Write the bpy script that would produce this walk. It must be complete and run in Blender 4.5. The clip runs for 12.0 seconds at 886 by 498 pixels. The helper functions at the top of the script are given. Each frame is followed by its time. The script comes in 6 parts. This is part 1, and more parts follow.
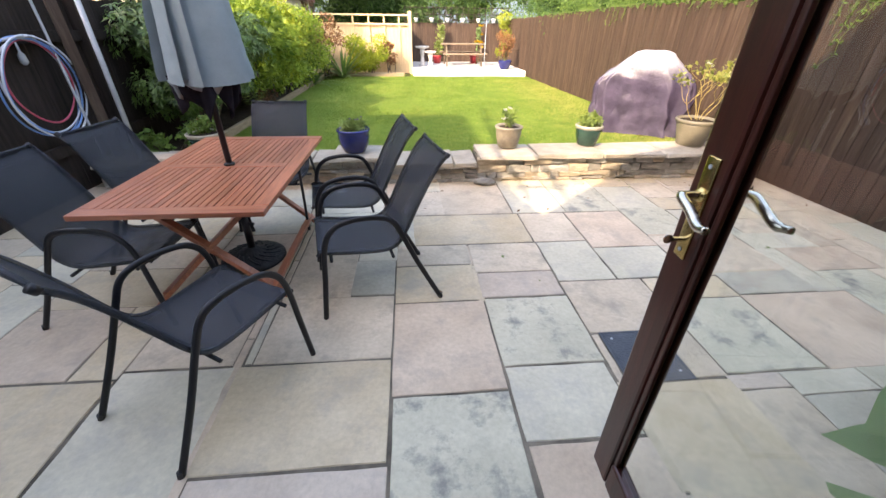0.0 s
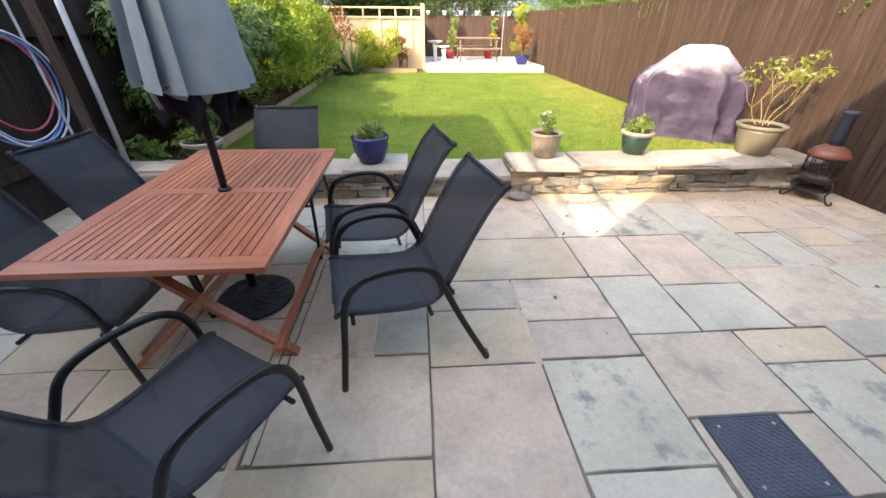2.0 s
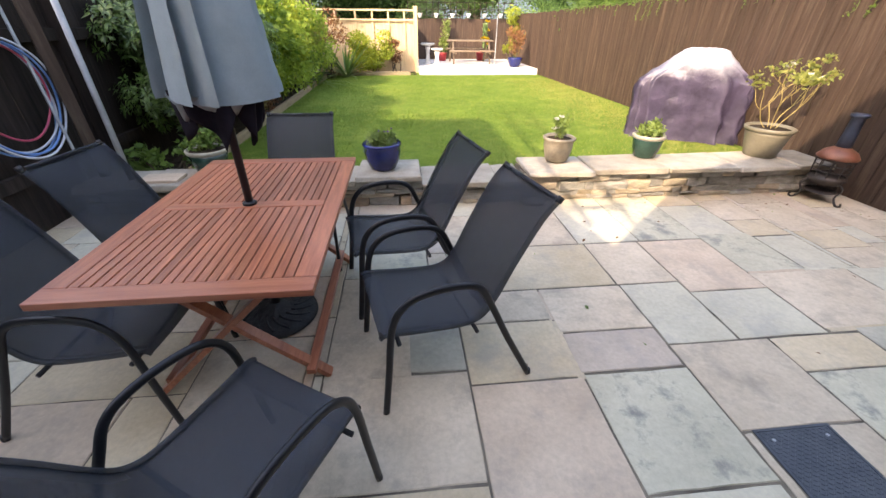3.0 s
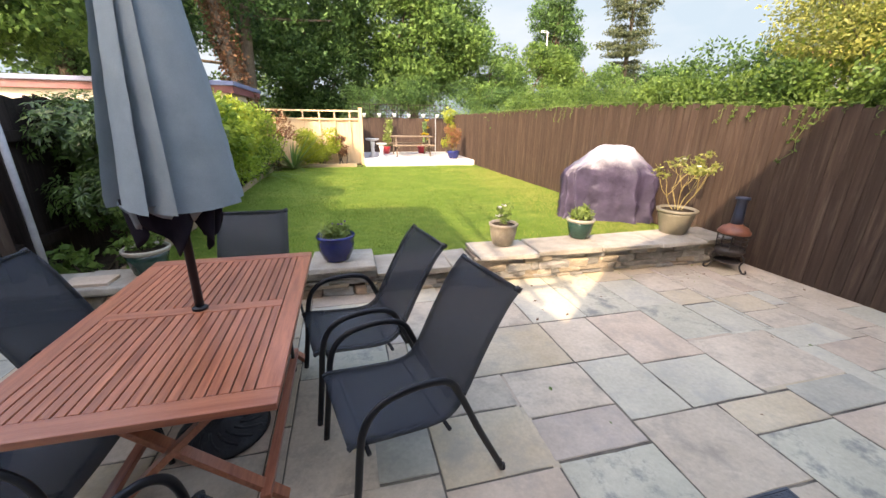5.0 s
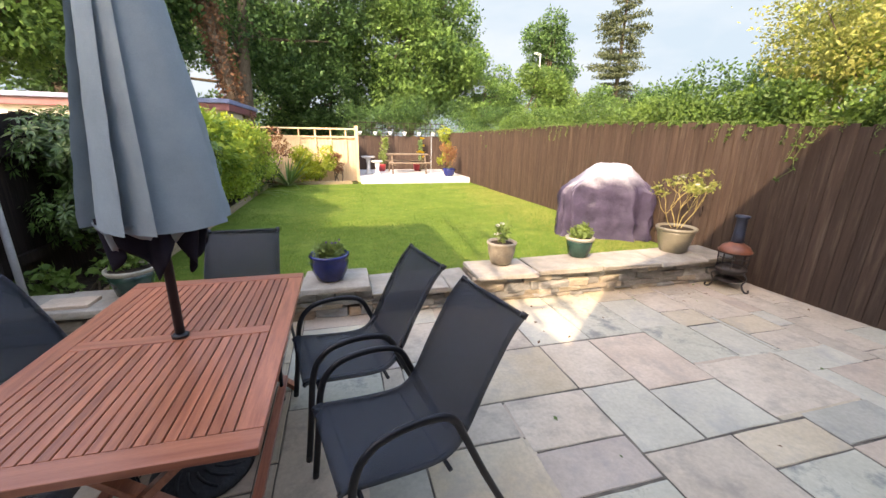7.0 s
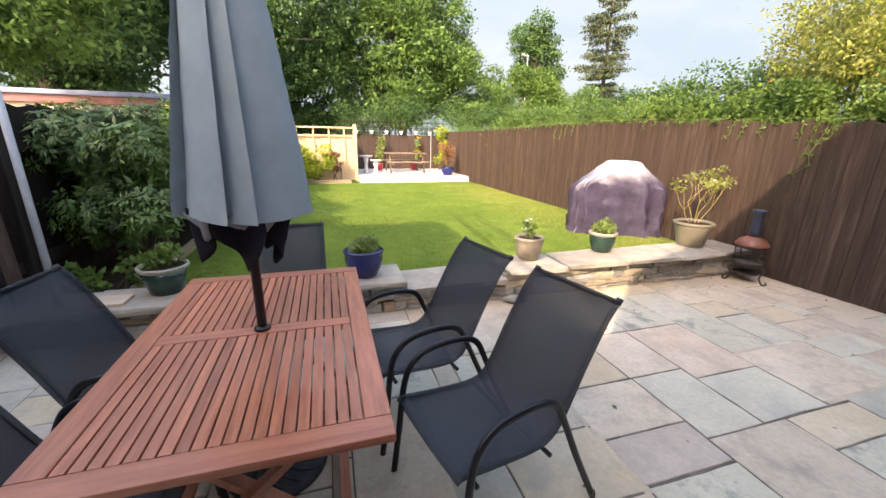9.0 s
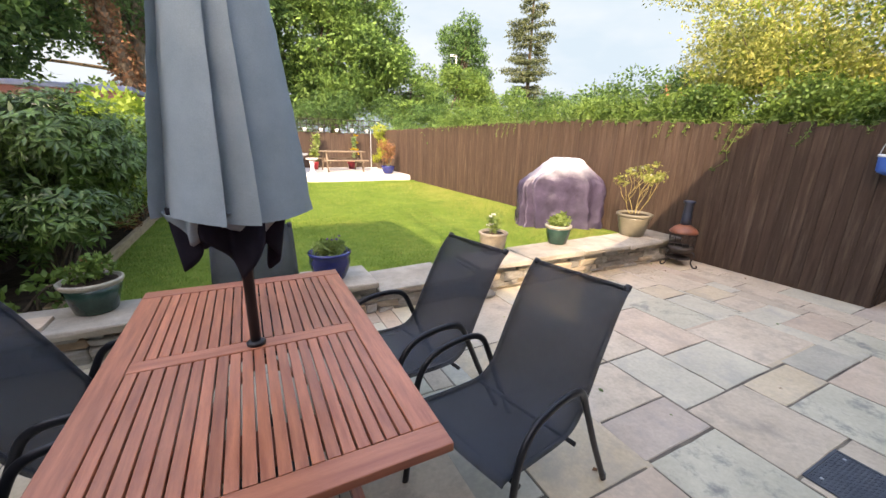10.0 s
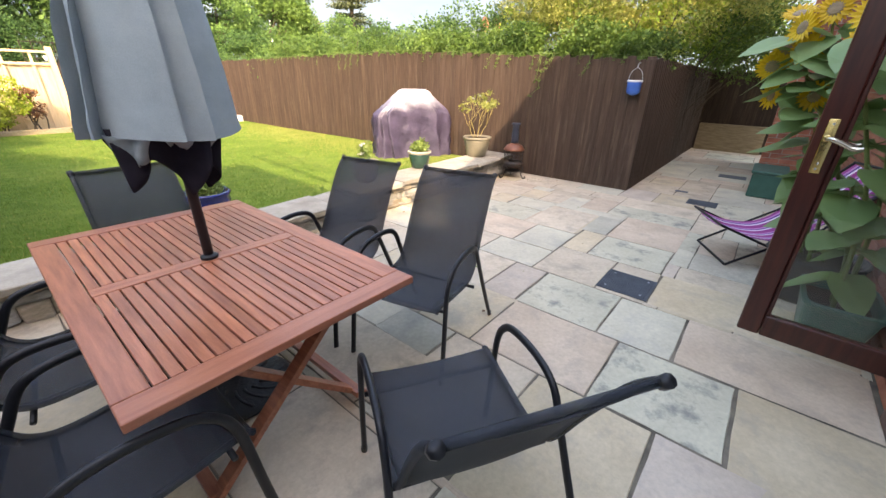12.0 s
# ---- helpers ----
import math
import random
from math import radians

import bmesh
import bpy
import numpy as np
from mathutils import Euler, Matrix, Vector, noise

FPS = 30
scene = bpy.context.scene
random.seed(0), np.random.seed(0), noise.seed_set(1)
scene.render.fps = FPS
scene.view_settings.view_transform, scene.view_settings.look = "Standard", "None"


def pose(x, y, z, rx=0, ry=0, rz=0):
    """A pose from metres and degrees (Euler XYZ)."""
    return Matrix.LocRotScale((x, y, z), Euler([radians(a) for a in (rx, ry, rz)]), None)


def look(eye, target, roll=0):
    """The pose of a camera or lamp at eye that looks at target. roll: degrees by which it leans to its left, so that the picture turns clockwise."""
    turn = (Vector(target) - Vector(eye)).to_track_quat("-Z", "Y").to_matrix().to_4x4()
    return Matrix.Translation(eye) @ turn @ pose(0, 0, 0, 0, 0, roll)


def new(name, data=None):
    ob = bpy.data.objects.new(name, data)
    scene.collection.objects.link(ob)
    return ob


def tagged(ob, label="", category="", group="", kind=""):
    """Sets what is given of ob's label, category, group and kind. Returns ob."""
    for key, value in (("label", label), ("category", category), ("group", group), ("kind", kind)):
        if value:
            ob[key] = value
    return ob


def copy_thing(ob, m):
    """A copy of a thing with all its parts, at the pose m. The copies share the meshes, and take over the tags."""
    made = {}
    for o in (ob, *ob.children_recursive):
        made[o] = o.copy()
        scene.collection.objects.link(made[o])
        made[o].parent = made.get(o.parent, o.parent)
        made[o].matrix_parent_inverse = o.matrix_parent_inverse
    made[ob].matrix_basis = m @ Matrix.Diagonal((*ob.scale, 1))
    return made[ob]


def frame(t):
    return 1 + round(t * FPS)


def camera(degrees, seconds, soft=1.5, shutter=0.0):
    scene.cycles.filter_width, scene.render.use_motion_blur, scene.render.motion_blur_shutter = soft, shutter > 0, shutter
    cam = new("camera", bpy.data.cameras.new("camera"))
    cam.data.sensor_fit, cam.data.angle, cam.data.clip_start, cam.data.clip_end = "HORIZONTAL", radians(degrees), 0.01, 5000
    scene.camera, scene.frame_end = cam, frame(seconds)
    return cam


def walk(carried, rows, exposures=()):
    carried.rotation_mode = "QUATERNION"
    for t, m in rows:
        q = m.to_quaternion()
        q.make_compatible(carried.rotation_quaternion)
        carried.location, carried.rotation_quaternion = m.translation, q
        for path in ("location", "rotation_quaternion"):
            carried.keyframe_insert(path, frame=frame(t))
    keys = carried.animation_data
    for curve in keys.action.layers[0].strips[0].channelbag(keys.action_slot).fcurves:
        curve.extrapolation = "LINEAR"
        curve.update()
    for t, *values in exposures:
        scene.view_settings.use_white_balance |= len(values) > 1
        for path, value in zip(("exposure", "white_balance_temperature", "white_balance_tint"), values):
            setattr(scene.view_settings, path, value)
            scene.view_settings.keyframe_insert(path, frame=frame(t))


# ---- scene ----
cam = camera(98.9, 12.0)
PATH = [
    (0, (1.083, 0.496, 1.571), (1.235, 2.214, 0.559), 0.7),
    (0.5, (1.051, 0.622, 1.62), (1.183, 2.331, 0.591), 0.3),
    (1, (1.024, 0.824, 1.534), (1.152, 2.533, 0.503), 0.4),
    (1.5, (0.97, 0.995, 1.555), (1.093, 2.702, 0.52), 0.7),
    (2, (0.911, 1.103, 1.55), (1.03, 2.811, 0.517), 0.5),
    (2.5, (0.768, 1.185, 1.529), (0.894, 2.893, 0.496), 0.7),
    (2.7, (0.716, 1.204, 1.54), (0.854, 2.908, 0.501), 0.6),
    (4.5, (0.597, 1.228, 1.644), (1.045, 3.032, 0.906), 1.0),
    (5, (0.592, 1.21, 1.643), (1.06, 3.045, 0.998), 0.8),
    (5.5, (0.587, 1.225, 1.633), (1.075, 3.07, 1.034), 0.8),
    (6, (0.571, 1.239, 1.638), (1.071, 3.087, 1.06), 1.0),
    (6.5, (0.592, 1.271, 1.632), (1.088, 3.125, 1.07), 0.8),
    (7, (0.599, 1.32, 1.633), (1.097, 3.174, 1.073), 1.0),
    (9, (0.165, 1.425, 1.578), (0.729, 3.261, 1.021), 1.1),
    (9.5, (0.062, 1.516, 1.582), (0.726, 3.32, 1.03), 0.9),
    (10, (-0.116, 1.606, 1.538), (0.763, 3.315, 0.984), 1.5),
    (10.5, (-0.312, 1.637, 1.463), (0.783, 3.202, 0.87), 1.2),
    (11, (-0.442, 1.621, 1.4), (0.778, 3.041, 0.696), 1.3),
    (11.5, (-0.575, 1.497, 1.412), (0.715, 2.803, 0.62), 1.1),
    (12, (-0.668, 1.391, 1.477), (0.747, 2.543, 0.658), 1.2),
]
walk(cam, [(t, look(eye, target, roll)) for t, eye, target, roll in PATH], [(0, 3.18, 8600, 19), (2.5, 3.04, 8500, 19), (4.5, 2.88, 8500, 19), (9, 2.92, 8600, 20), (10.5, 2.98, 8800, 19), (11, 3.08, 8800, 18), (12, 3.20, 8800, 18)])

# ---- light ----
SUN = Vector((0.62, 0.70, -0.6476)).normalized()   # the way the sunlight travels
world = bpy.data.worlds.new("sky_world")
scene.world = world
world.use_nodes = True
wn, wl = world.node_tree.nodes, world.node_tree.links
sky = wn.new("ShaderNodeTexSky")
sky.sky_type = "NISHITA"
sky.sun_disc = False
sky.sun_elevation = math.asin(-SUN.z)
sky.sun_rotation = math.atan2(-SUN.x, -SUN.y)
sky.dust_density = 1.5
sky.air_density = 1.0
sky.altitude = 50
bg = wn["Background"]
wl.new(sky.outputs["Color"], bg.inputs["Color"])
bg.inputs["Strength"].default_value = 0.15
sun_data = bpy.data.lights.new("sun", "SUN")
sun_data.energy = 1.2
sun_data.angle = radians(0.6)
sun_data.color = (1.0, 0.93, 0.82)
sun = new("sun", sun_data)
sun.matrix_world = look((0, -20, 30), Vector((0, -20, 30)) + SUN)


# ---- materials ----
def ramp(nt, c1, c2, lo=0.3, hi=0.7):
    r = nt.nodes.new("ShaderNodeValToRGB")
    r.color_ramp.elements[0].position, r.color_ramp.elements[1].position = lo, hi
    r.color_ramp.elements[0].color, r.color_ramp.elements[1].color = (*c1, 1), (*c2, 1)
    return r


def noise_tex(nt, vec, scale, detail=6.0, rough=0.6):
    n = nt.nodes.new("ShaderNodeTexNoise")
    n.inputs["Scale"].default_value, n.inputs["Detail"].default_value, n.inputs["Roughness"].default_value = scale, detail, rough
    nt.links.new(vec, n.inputs["Vector"])
    return n


def mix_rgb(nt, mode, fac, a, b):
    m = nt.nodes.new("ShaderNodeMixRGB")
    m.blend_type = mode
    for sock, v in ((m.inputs[0], fac), (m.inputs[1], a), (m.inputs[2], b)):
        if isinstance(v, (int, float)):
            sock.default_value = v
        elif isinstance(v, tuple):
            sock.default_value = (*v, 1)
        else:
            nt.links.new(v, sock)
    return m.outputs[0]


def surface(name, c1, c2, scale=8.0, rough=0.7, bump=0.2, fine=60.0, stretch=(1, 1, 1), stain=None, stain_scale=1.5,
            stain_amount=0.6, metal=0.0, vary=0.0, island=False, local=False, translucent=0.0, bump_dist=0.01, stain_lo=0.5, stain_hi=0.7):
    m = bpy.data.materials.new(name)
    m.use_nodes = True
    nt = m.node_tree
    bsdf = nt.nodes["Principled BSDF"]
    if local:
        vec = nt.nodes.new("ShaderNodeTexCoord").outputs["Object"]
    else:
        vec = nt.nodes.new("ShaderNodeNewGeometry").outputs["Position"]
    mp = nt.nodes.new("ShaderNodeMapping")
    mp.inputs["Scale"].default_value = stretch
    nt.links.new(vec, mp.inputs["Vector"])
    rnd = nt.nodes.new("ShaderNodeNewGeometry").outputs["Random Per Island"] if island else nt.nodes.new("ShaderNodeObjectInfo").outputs["Random"]
    if vary:
        mul = nt.nodes.new("ShaderNodeMath")
        mul.operation = "MULTIPLY"
        mul.inputs[1].default_value = 37.0
        nt.links.new(rnd, mul.inputs[0])
        if not island:
            nt.links.new(mul.outputs[0], mp.inputs["Location"])
    vec = mp.outputs["Vector"]
    n1 = noise_tex(nt, vec, scale)
    col = ramp(nt, c1, c2)
    nt.links.new(n1.outputs["Fac"], col.inputs["Fac"])
    out = col.outputs["Color"]
    n2 = noise_tex(nt, vec, fine, 4.0)
    grain = ramp(nt, (0.86, 0.86, 0.86), (1.08, 1.08, 1.08), 0.3, 0.7)
    nt.links.new(n2.outputs["Fac"], grain.inputs["Fac"])
    out = mix_rgb(nt, "MULTIPLY", 0.8, out, grain.outputs["Color"])
    if stain:
        n3 = noise_tex(nt, vec, stain_scale, 8.0, 0.7)
        mask = ramp(nt, (0, 0, 0), (stain_amount,) * 3, stain_lo, stain_hi)
        nt.links.new(n3.outputs["Fac"], mask.inputs["Fac"])
        out = mix_rgb(nt, "MIX", mask.outputs["Color"], out, stain)
    if vary:
        hsv = nt.nodes.new("ShaderNodeHueSaturation")
        mr = nt.nodes.new("ShaderNodeMapRange")
        mr.inputs["To Min"].default_value, mr.inputs["To Max"].default_value = 1 - vary, 1 + vary
        nt.links.new(rnd, mr.inputs["Value"])
        nt.links.new(mr.outputs["Result"], hsv.inputs["Value"])
        nt.links.new(out, hsv.inputs["Color"])
        out = hsv.outputs["Color"]
    nt.links.new(out, bsdf.inputs["Base Color"])
    bsdf.inputs["Roughness"].default_value = rough
    bsdf.inputs["Metallic"].default_value = metal
    if bump:
        b = nt.nodes.new("ShaderNodeBump")
        b.inputs["Strength"].default_value, b.inputs["Distance"].default_value = bump, bump_dist
        mixh = mix_rgb(nt, "ADD", 0.5, n1.outputs["Fac"], n2.outputs["Fac"])
        nt.links.new(mixh, b.inputs["Height"])
        nt.links.new(b.outputs["Normal"], bsdf.inputs["Normal"])
    if translucent:
        tr = nt.nodes.new("ShaderNodeBsdfTranslucent")
        nt.links.new(out, tr.inputs["Color"])
        ms = nt.nodes.new("ShaderNodeMixShader")
        ms.inputs[0].default_value = translucent
        nt.links.new(bsdf.outputs[0], ms.inputs[1])
        nt.links.new(tr.outputs[0], ms.inputs[2])
        nt.links.new(ms.outputs[0], nt.nodes["Material Output"].inputs["Surface"])
    return m


def leaf_mat(name, dark, light, trans=0.35, rough=0.5):
    """Leaves: each one its own tint between two greens, with light through it."""
    m = bpy.data.materials.new(name)
    m.use_nodes = True
    nt = m.node_tree
    bsdf = nt.nodes["Principled BSDF"]
    geo = nt.nodes.new("ShaderNodeNewGeometry")
    r = ramp(nt, dark, light, 0.05, 0.95)
    n = noise_tex(nt, geo.outputs["Position"], 1.3, 3.0)
    mx = nt.nodes.new("ShaderNodeMath")
    mx.operation = "ADD"
    half = nt.nodes.new("ShaderNodeMath")
    half.operation = "MULTIPLY_ADD"
    half.inputs[1].default_value, half.inputs[2].default_value = 1.8, -0.9
    nt.links.new(n.outputs["Fac"], half.inputs[0])
    soft = nt.nodes.new("ShaderNodeMath")
    soft.operation = "MULTIPLY_ADD"
    soft.inputs[1].default_value, soft.inputs[2].default_value = 0.55, 0.22
    nt.links.new(geo.outputs["Random Per Island"], soft.inputs[0])
    nt.links.new(soft.outputs[0], mx.inputs[0])
    nt.links.new(half.outputs[0], mx.inputs[1])
    nt.links.new(mx.outputs[0], r.inputs["Fac"])
    nt.links.new(r.outputs["Color"], bsdf.inputs["Base Color"])
    bsdf.inputs["Roughness"].default_value = rough
    tr = nt.nodes.new("ShaderNodeBsdfTranslucent")
    nt.links.new(r.outputs["Color"], tr.inputs["Color"])
    ms = nt.nodes.new("ShaderNodeMixShader")
    ms.inputs[0].default_value = trans
    nt.links.new(bsdf.outputs[0], ms.inputs[1])
    nt.links.new(tr.outputs[0], ms.inputs[2])
    nt.links.new(ms.outputs[0], nt.nodes["Material Output"].inputs["Surface"])
    return m


def glass_mat(name):
    m = bpy.data.materials.new(name)
    m.use_nodes = True
    b = m.node_tree.nodes["Principled BSDF"]
    b.inputs["Base Color"].default_value = (0.93, 0.96, 0.94, 1)
    b.inputs["Roughness"].default_value = 0.0
    b.inputs["IOR"].default_value = 1.45
    b.inputs["Transmission Weight"].default_value = 1.0
    return m


M_SKY = bpy.data.materials.new("hazy_sky")
M_SKY.use_nodes = True
nt = M_SKY.node_tree
nt.nodes.remove(nt.nodes["Principled BSDF"])
glow = nt.nodes.new("ShaderNodeEmission")
geo = nt.nodes.new("ShaderNodeNewGeometry")
mp = nt.nodes.new("ShaderNodeMapping")
mp.inputs["Scale"].default_value = (0.006, 0.006, 0.016)
nt.links.new(geo.outputs["Position"], mp.inputs["Vector"])
cloud = noise_tex(nt, mp.outputs["Vector"], 1.0, 5.0)
veil = ramp(nt, (0.080, 0.118, 0.160), (0.106, 0.138, 0.174), 0.35, 0.65)
nt.links.new(cloud.outputs["Fac"], veil.inputs["Fac"])
nt.links.new(veil.outputs["Color"], glow.inputs["Color"])
nt.links.new(glow.outputs[0], nt.nodes["Material Output"].inputs["Surface"])
SLAB = {
    "tan": surface("sandstone_tan", (0.451, 0.362, 0.260), (0.608, 0.502, 0.374), 2.6, 0.72, 0.22, 38, stain=(0.27, 0.225, 0.175), stain_scale=4.5, stain_amount=0.75, vary=0.10),
    "pink": surface("sandstone_pink", (0.451, 0.340, 0.243), (0.615, 0.484, 0.358), 2.6, 0.72, 0.22, 38, stain=(0.33, 0.27, 0.215), stain_scale=5, stain_amount=0.7, vary=0.08),
    "lilac": surface("sandstone_lilac", (0.451, 0.362, 0.282), (0.595, 0.493, 0.388), 2.8, 0.72, 0.20, 38, stain=(0.36, 0.31, 0.275), stain_scale=5, stain_amount=0.65, vary=0.07),
    "buff": surface("sandstone_buff", (0.470, 0.365, 0.231), (0.628, 0.515, 0.358), 2.3, 0.72, 0.22, 38, stain=(0.36, 0.31, 0.245), stain_scale=4, stain_amount=0.75, vary=0.07),
    "grey": surface("sandstone_grey", (0.438, 0.403, 0.297), (0.582, 0.534, 0.397), 2.6, 0.68, 0.22, 38, stain=(0.19, 0.185, 0.165), stain_scale=5.5, stain_amount=0.85, vary=0.07, stain_lo=0.52, stain_hi=0.66),
    "pale": surface("sandstone_pale", (0.470, 0.428, 0.321), (0.608, 0.553, 0.418), 2.6, 0.68, 0.20, 38, stain=(0.36, 0.335, 0.29), stain_scale=4.5, stain_amount=0.7, vary=0.06),
    "slate": surface("sandstone_slate", (0.379, 0.346, 0.266), (0.505, 0.459, 0.358), 2.6, 0.68, 0.22, 38, stain=(0.25, 0.24, 0.21), stain_scale=5, stain_amount=0.65, vary=0.08),
}
M_MORTAR = surface("mortar", (0.030, 0.025, 0.019), (0.24, 0.20, 0.15), 3.6, 0.95, 0.6, 120)
STONES = [
    surface("walling_grey", (0.20, 0.195, 0.175), (0.42, 0.40, 0.36), 9, 0.78, 0.7, 60, stretch=(1, 1, 3), vary=0.22, bump_dist=0.025, stain=(0.20, 0.15, 0.10), stain_scale=6, stain_amount=0.6),
    surface("walling_tan", (0.29, 0.24, 0.17), (0.50, 0.42, 0.32), 9, 0.8, 0.7, 60, stretch=(1, 1, 3), vary=0.22, bump_dist=0.025, stain=(0.18, 0.165, 0.15), stain_scale=6, stain_amount=0.6),
    surface("walling_rust", (0.27, 0.18, 0.11), (0.43, 0.31, 0.21), 9, 0.8, 0.7, 60, stretch=(1, 1, 3), vary=0.22, bump_dist=0.025, stain=(0.17, 0.15, 0.13), stain_scale=6, stain_amount=0.6),
]
M_COPING = surface("coping_stone", (0.24, 0.21, 0.165), (0.42, 0.37, 0.295), 4, 0.75, 0.45, 70, stain=(0.19, 0.175, 0.15), stain_scale=4.5, vary=0.1)
M_FENCE = surface("brown_fence_paint", (0.042, 0.026, 0.018), (0.072, 0.046, 0.033), 3, 0.8, 0.35, 50, stretch=(9, 9, 0.6), stain=(0.14, 0.105, 0.08), stain_scale=2.4, stain_amount=0.5, vary=0.16)
M_FENCE_DARK = surface("dark_fence_stain", (0.016, 0.012, 0.010), (0.042, 0.031, 0.026), 3, 0.85, 0.35, 50, stretch=(9, 9, 0.6), vary=0.2)
M_PINE = surface("pale_pine", (0.55, 0.38, 0.20), (0.68, 0.50, 0.30), 3, 0.65, 0.2, 60, stretch=(8, 8, 0.8), vary=0.08)
M_TIMBER = surface("weathered_timber", (0.22, 0.16, 0.09), (0.36, 0.27, 0.17), 5, 0.8, 0.3, 60, stretch=(6, 1, 6), vary=0.1)
M_TEAK = surface("oiled_hardwood", (0.28, 0.084, 0.044), (0.49, 0.175, 0.092), 5, 0.33, 0.12, 70, stretch=(9, 0.8, 9), vary=0.17, stain=(0.16, 0.04, 0.02), stain_scale=3, stain_amount=0.35)
M_TEAK_X = surface("oiled_hardwood_cross", (0.29, 0.088, 0.048), (0.43, 0.155, 0.084), 5, 0.33, 0.12, 70, stretch=(0.8, 9, 9), vary=0.12)
M_SLING = surface("grey_mesh_fabric", (0.021, 0.025, 0.032), (0.034, 0.040, 0.050), 5, 0.62, 0.25, 420, bump_dist=0.002, stain=(0.062, 0.070, 0.084), stain_scale=3, stain_amount=0.35)
nt = M_SLING.node_tree
see = nt.nodes.new("ShaderNodeBsdfTransparent")
weave = nt.nodes.new("ShaderNodeMixShader")
weave.inputs[0].default_value = 0.22
nt.links.new(nt.nodes["Principled BSDF"].outputs[0], weave.inputs[1])
nt.links.new(see.outputs[0], weave.inputs[2])
nt.links.new(weave.outputs[0], nt.nodes["Material Output"].inputs["Surface"])
M_BLACK = surface("black_painted_steel", (0.008, 0.008, 0.010), (0.014, 0.014, 0.017), 10, 0.38, 0.05, 200)
M_CASTIRON = surface("black_cast_resin", (0.016, 0.018, 0.019), (0.035, 0.037, 0.038), 14, 0.5, 0.6, 60, bump_dist=0.02)
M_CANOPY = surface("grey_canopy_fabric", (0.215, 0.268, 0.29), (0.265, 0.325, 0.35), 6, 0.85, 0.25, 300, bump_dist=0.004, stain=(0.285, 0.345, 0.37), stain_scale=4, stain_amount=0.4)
# skirt: the canopy's cloth again, coloured near black instead of grey
M_SKIRT = surface("canopy_underside", (0.011, 0.010, 0.015), (0.024, 0.022, 0.031), 6, 0.9, 0.2, 300, bump_dist=0.004)
M_GRASS = surface("mown_turf", (0.082, 0.150, 0.018), (0.155, 0.225, 0.036), 6, 0.9, 0.9, 180, stain=(0.30, 0.32, 0.07), stain_scale=0.7, stain_amount=0.5, bump_dist=0.03)
M_DRYBLADE = leaf_mat("dry_grass_blades", (0.25, 0.24, 0.06), (0.42, 0.38, 0.12), 0.3, 0.6)
M_BLADE = leaf_mat("grass_blades", (0.072, 0.150, 0.016), (0.215, 0.295, 0.06), 0.35, 0.6)
M_SOIL = surface("dark_soil", (0.02, 0.015, 0.010), (0.055, 0.040, 0.027), 10, 0.95, 0.9, 60, bump_dist=0.04)
M_GROUND = surface("distant_grass", (0.06, 0.085, 0.025), (0.11, 0.13, 0.045), 0.4, 0.95, 0.3, 6)
M_WHITE = surface("white_paving", (0.50, 0.485, 0.46), (0.66, 0.64, 0.61), 3, 0.7, 0.15, 50)
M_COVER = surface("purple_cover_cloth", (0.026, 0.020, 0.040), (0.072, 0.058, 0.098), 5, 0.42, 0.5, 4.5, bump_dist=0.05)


def pale_top(m, pale, z_lo, z_hi):
    """Cloth colour: pale in ragged patches that take over towards the top of the thing."""
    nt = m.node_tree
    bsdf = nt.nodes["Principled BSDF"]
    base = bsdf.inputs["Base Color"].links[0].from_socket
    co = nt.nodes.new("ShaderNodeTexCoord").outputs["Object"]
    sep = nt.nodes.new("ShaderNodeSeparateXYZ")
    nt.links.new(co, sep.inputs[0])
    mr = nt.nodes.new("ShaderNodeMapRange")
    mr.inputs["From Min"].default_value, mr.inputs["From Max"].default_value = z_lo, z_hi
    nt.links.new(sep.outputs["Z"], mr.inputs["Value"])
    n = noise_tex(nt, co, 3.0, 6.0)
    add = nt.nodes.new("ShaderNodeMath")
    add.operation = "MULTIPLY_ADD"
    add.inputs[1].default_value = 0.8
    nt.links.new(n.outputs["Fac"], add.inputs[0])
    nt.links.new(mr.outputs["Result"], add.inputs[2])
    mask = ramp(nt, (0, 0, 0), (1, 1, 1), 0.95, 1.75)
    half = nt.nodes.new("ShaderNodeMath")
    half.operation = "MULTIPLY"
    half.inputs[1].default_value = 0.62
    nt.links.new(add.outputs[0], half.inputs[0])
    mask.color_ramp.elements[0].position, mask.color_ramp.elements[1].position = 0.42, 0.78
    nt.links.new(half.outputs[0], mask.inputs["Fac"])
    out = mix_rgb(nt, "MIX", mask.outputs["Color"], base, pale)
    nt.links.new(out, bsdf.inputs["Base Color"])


# cover goes from purple below to pale grey at its top
pale_top(M_COVER, (0.42, 0.42, 0.46), 0.66, 1.24)
M_BLUEGLAZE = surface("blue_glaze", (0.006, 0.010, 0.075), (0.012, 0.020, 0.13), 6, 0.08, 0.04, 60)
M_GREENGLAZE = surface("green_glaze", (0.010, 0.032, 0.025), (0.025, 0.062, 0.046), 8, 0.16, 0.1, 60)
M_CREAMGLAZE = surface("mottled_cream_glaze", (0.15, 0.125, 0.09), (0.29, 0.25, 0.19), 10, 0.4, 0.15, 60, stain=(0.18, 0.13, 0.08), stain_scale=6, stain_amount=0.5)
M_OLIVEGLAZE = surface("stone_glaze", (0.135, 0.12, 0.082), (0.20, 0.175, 0.125), 6, 0.4, 0.1, 60)
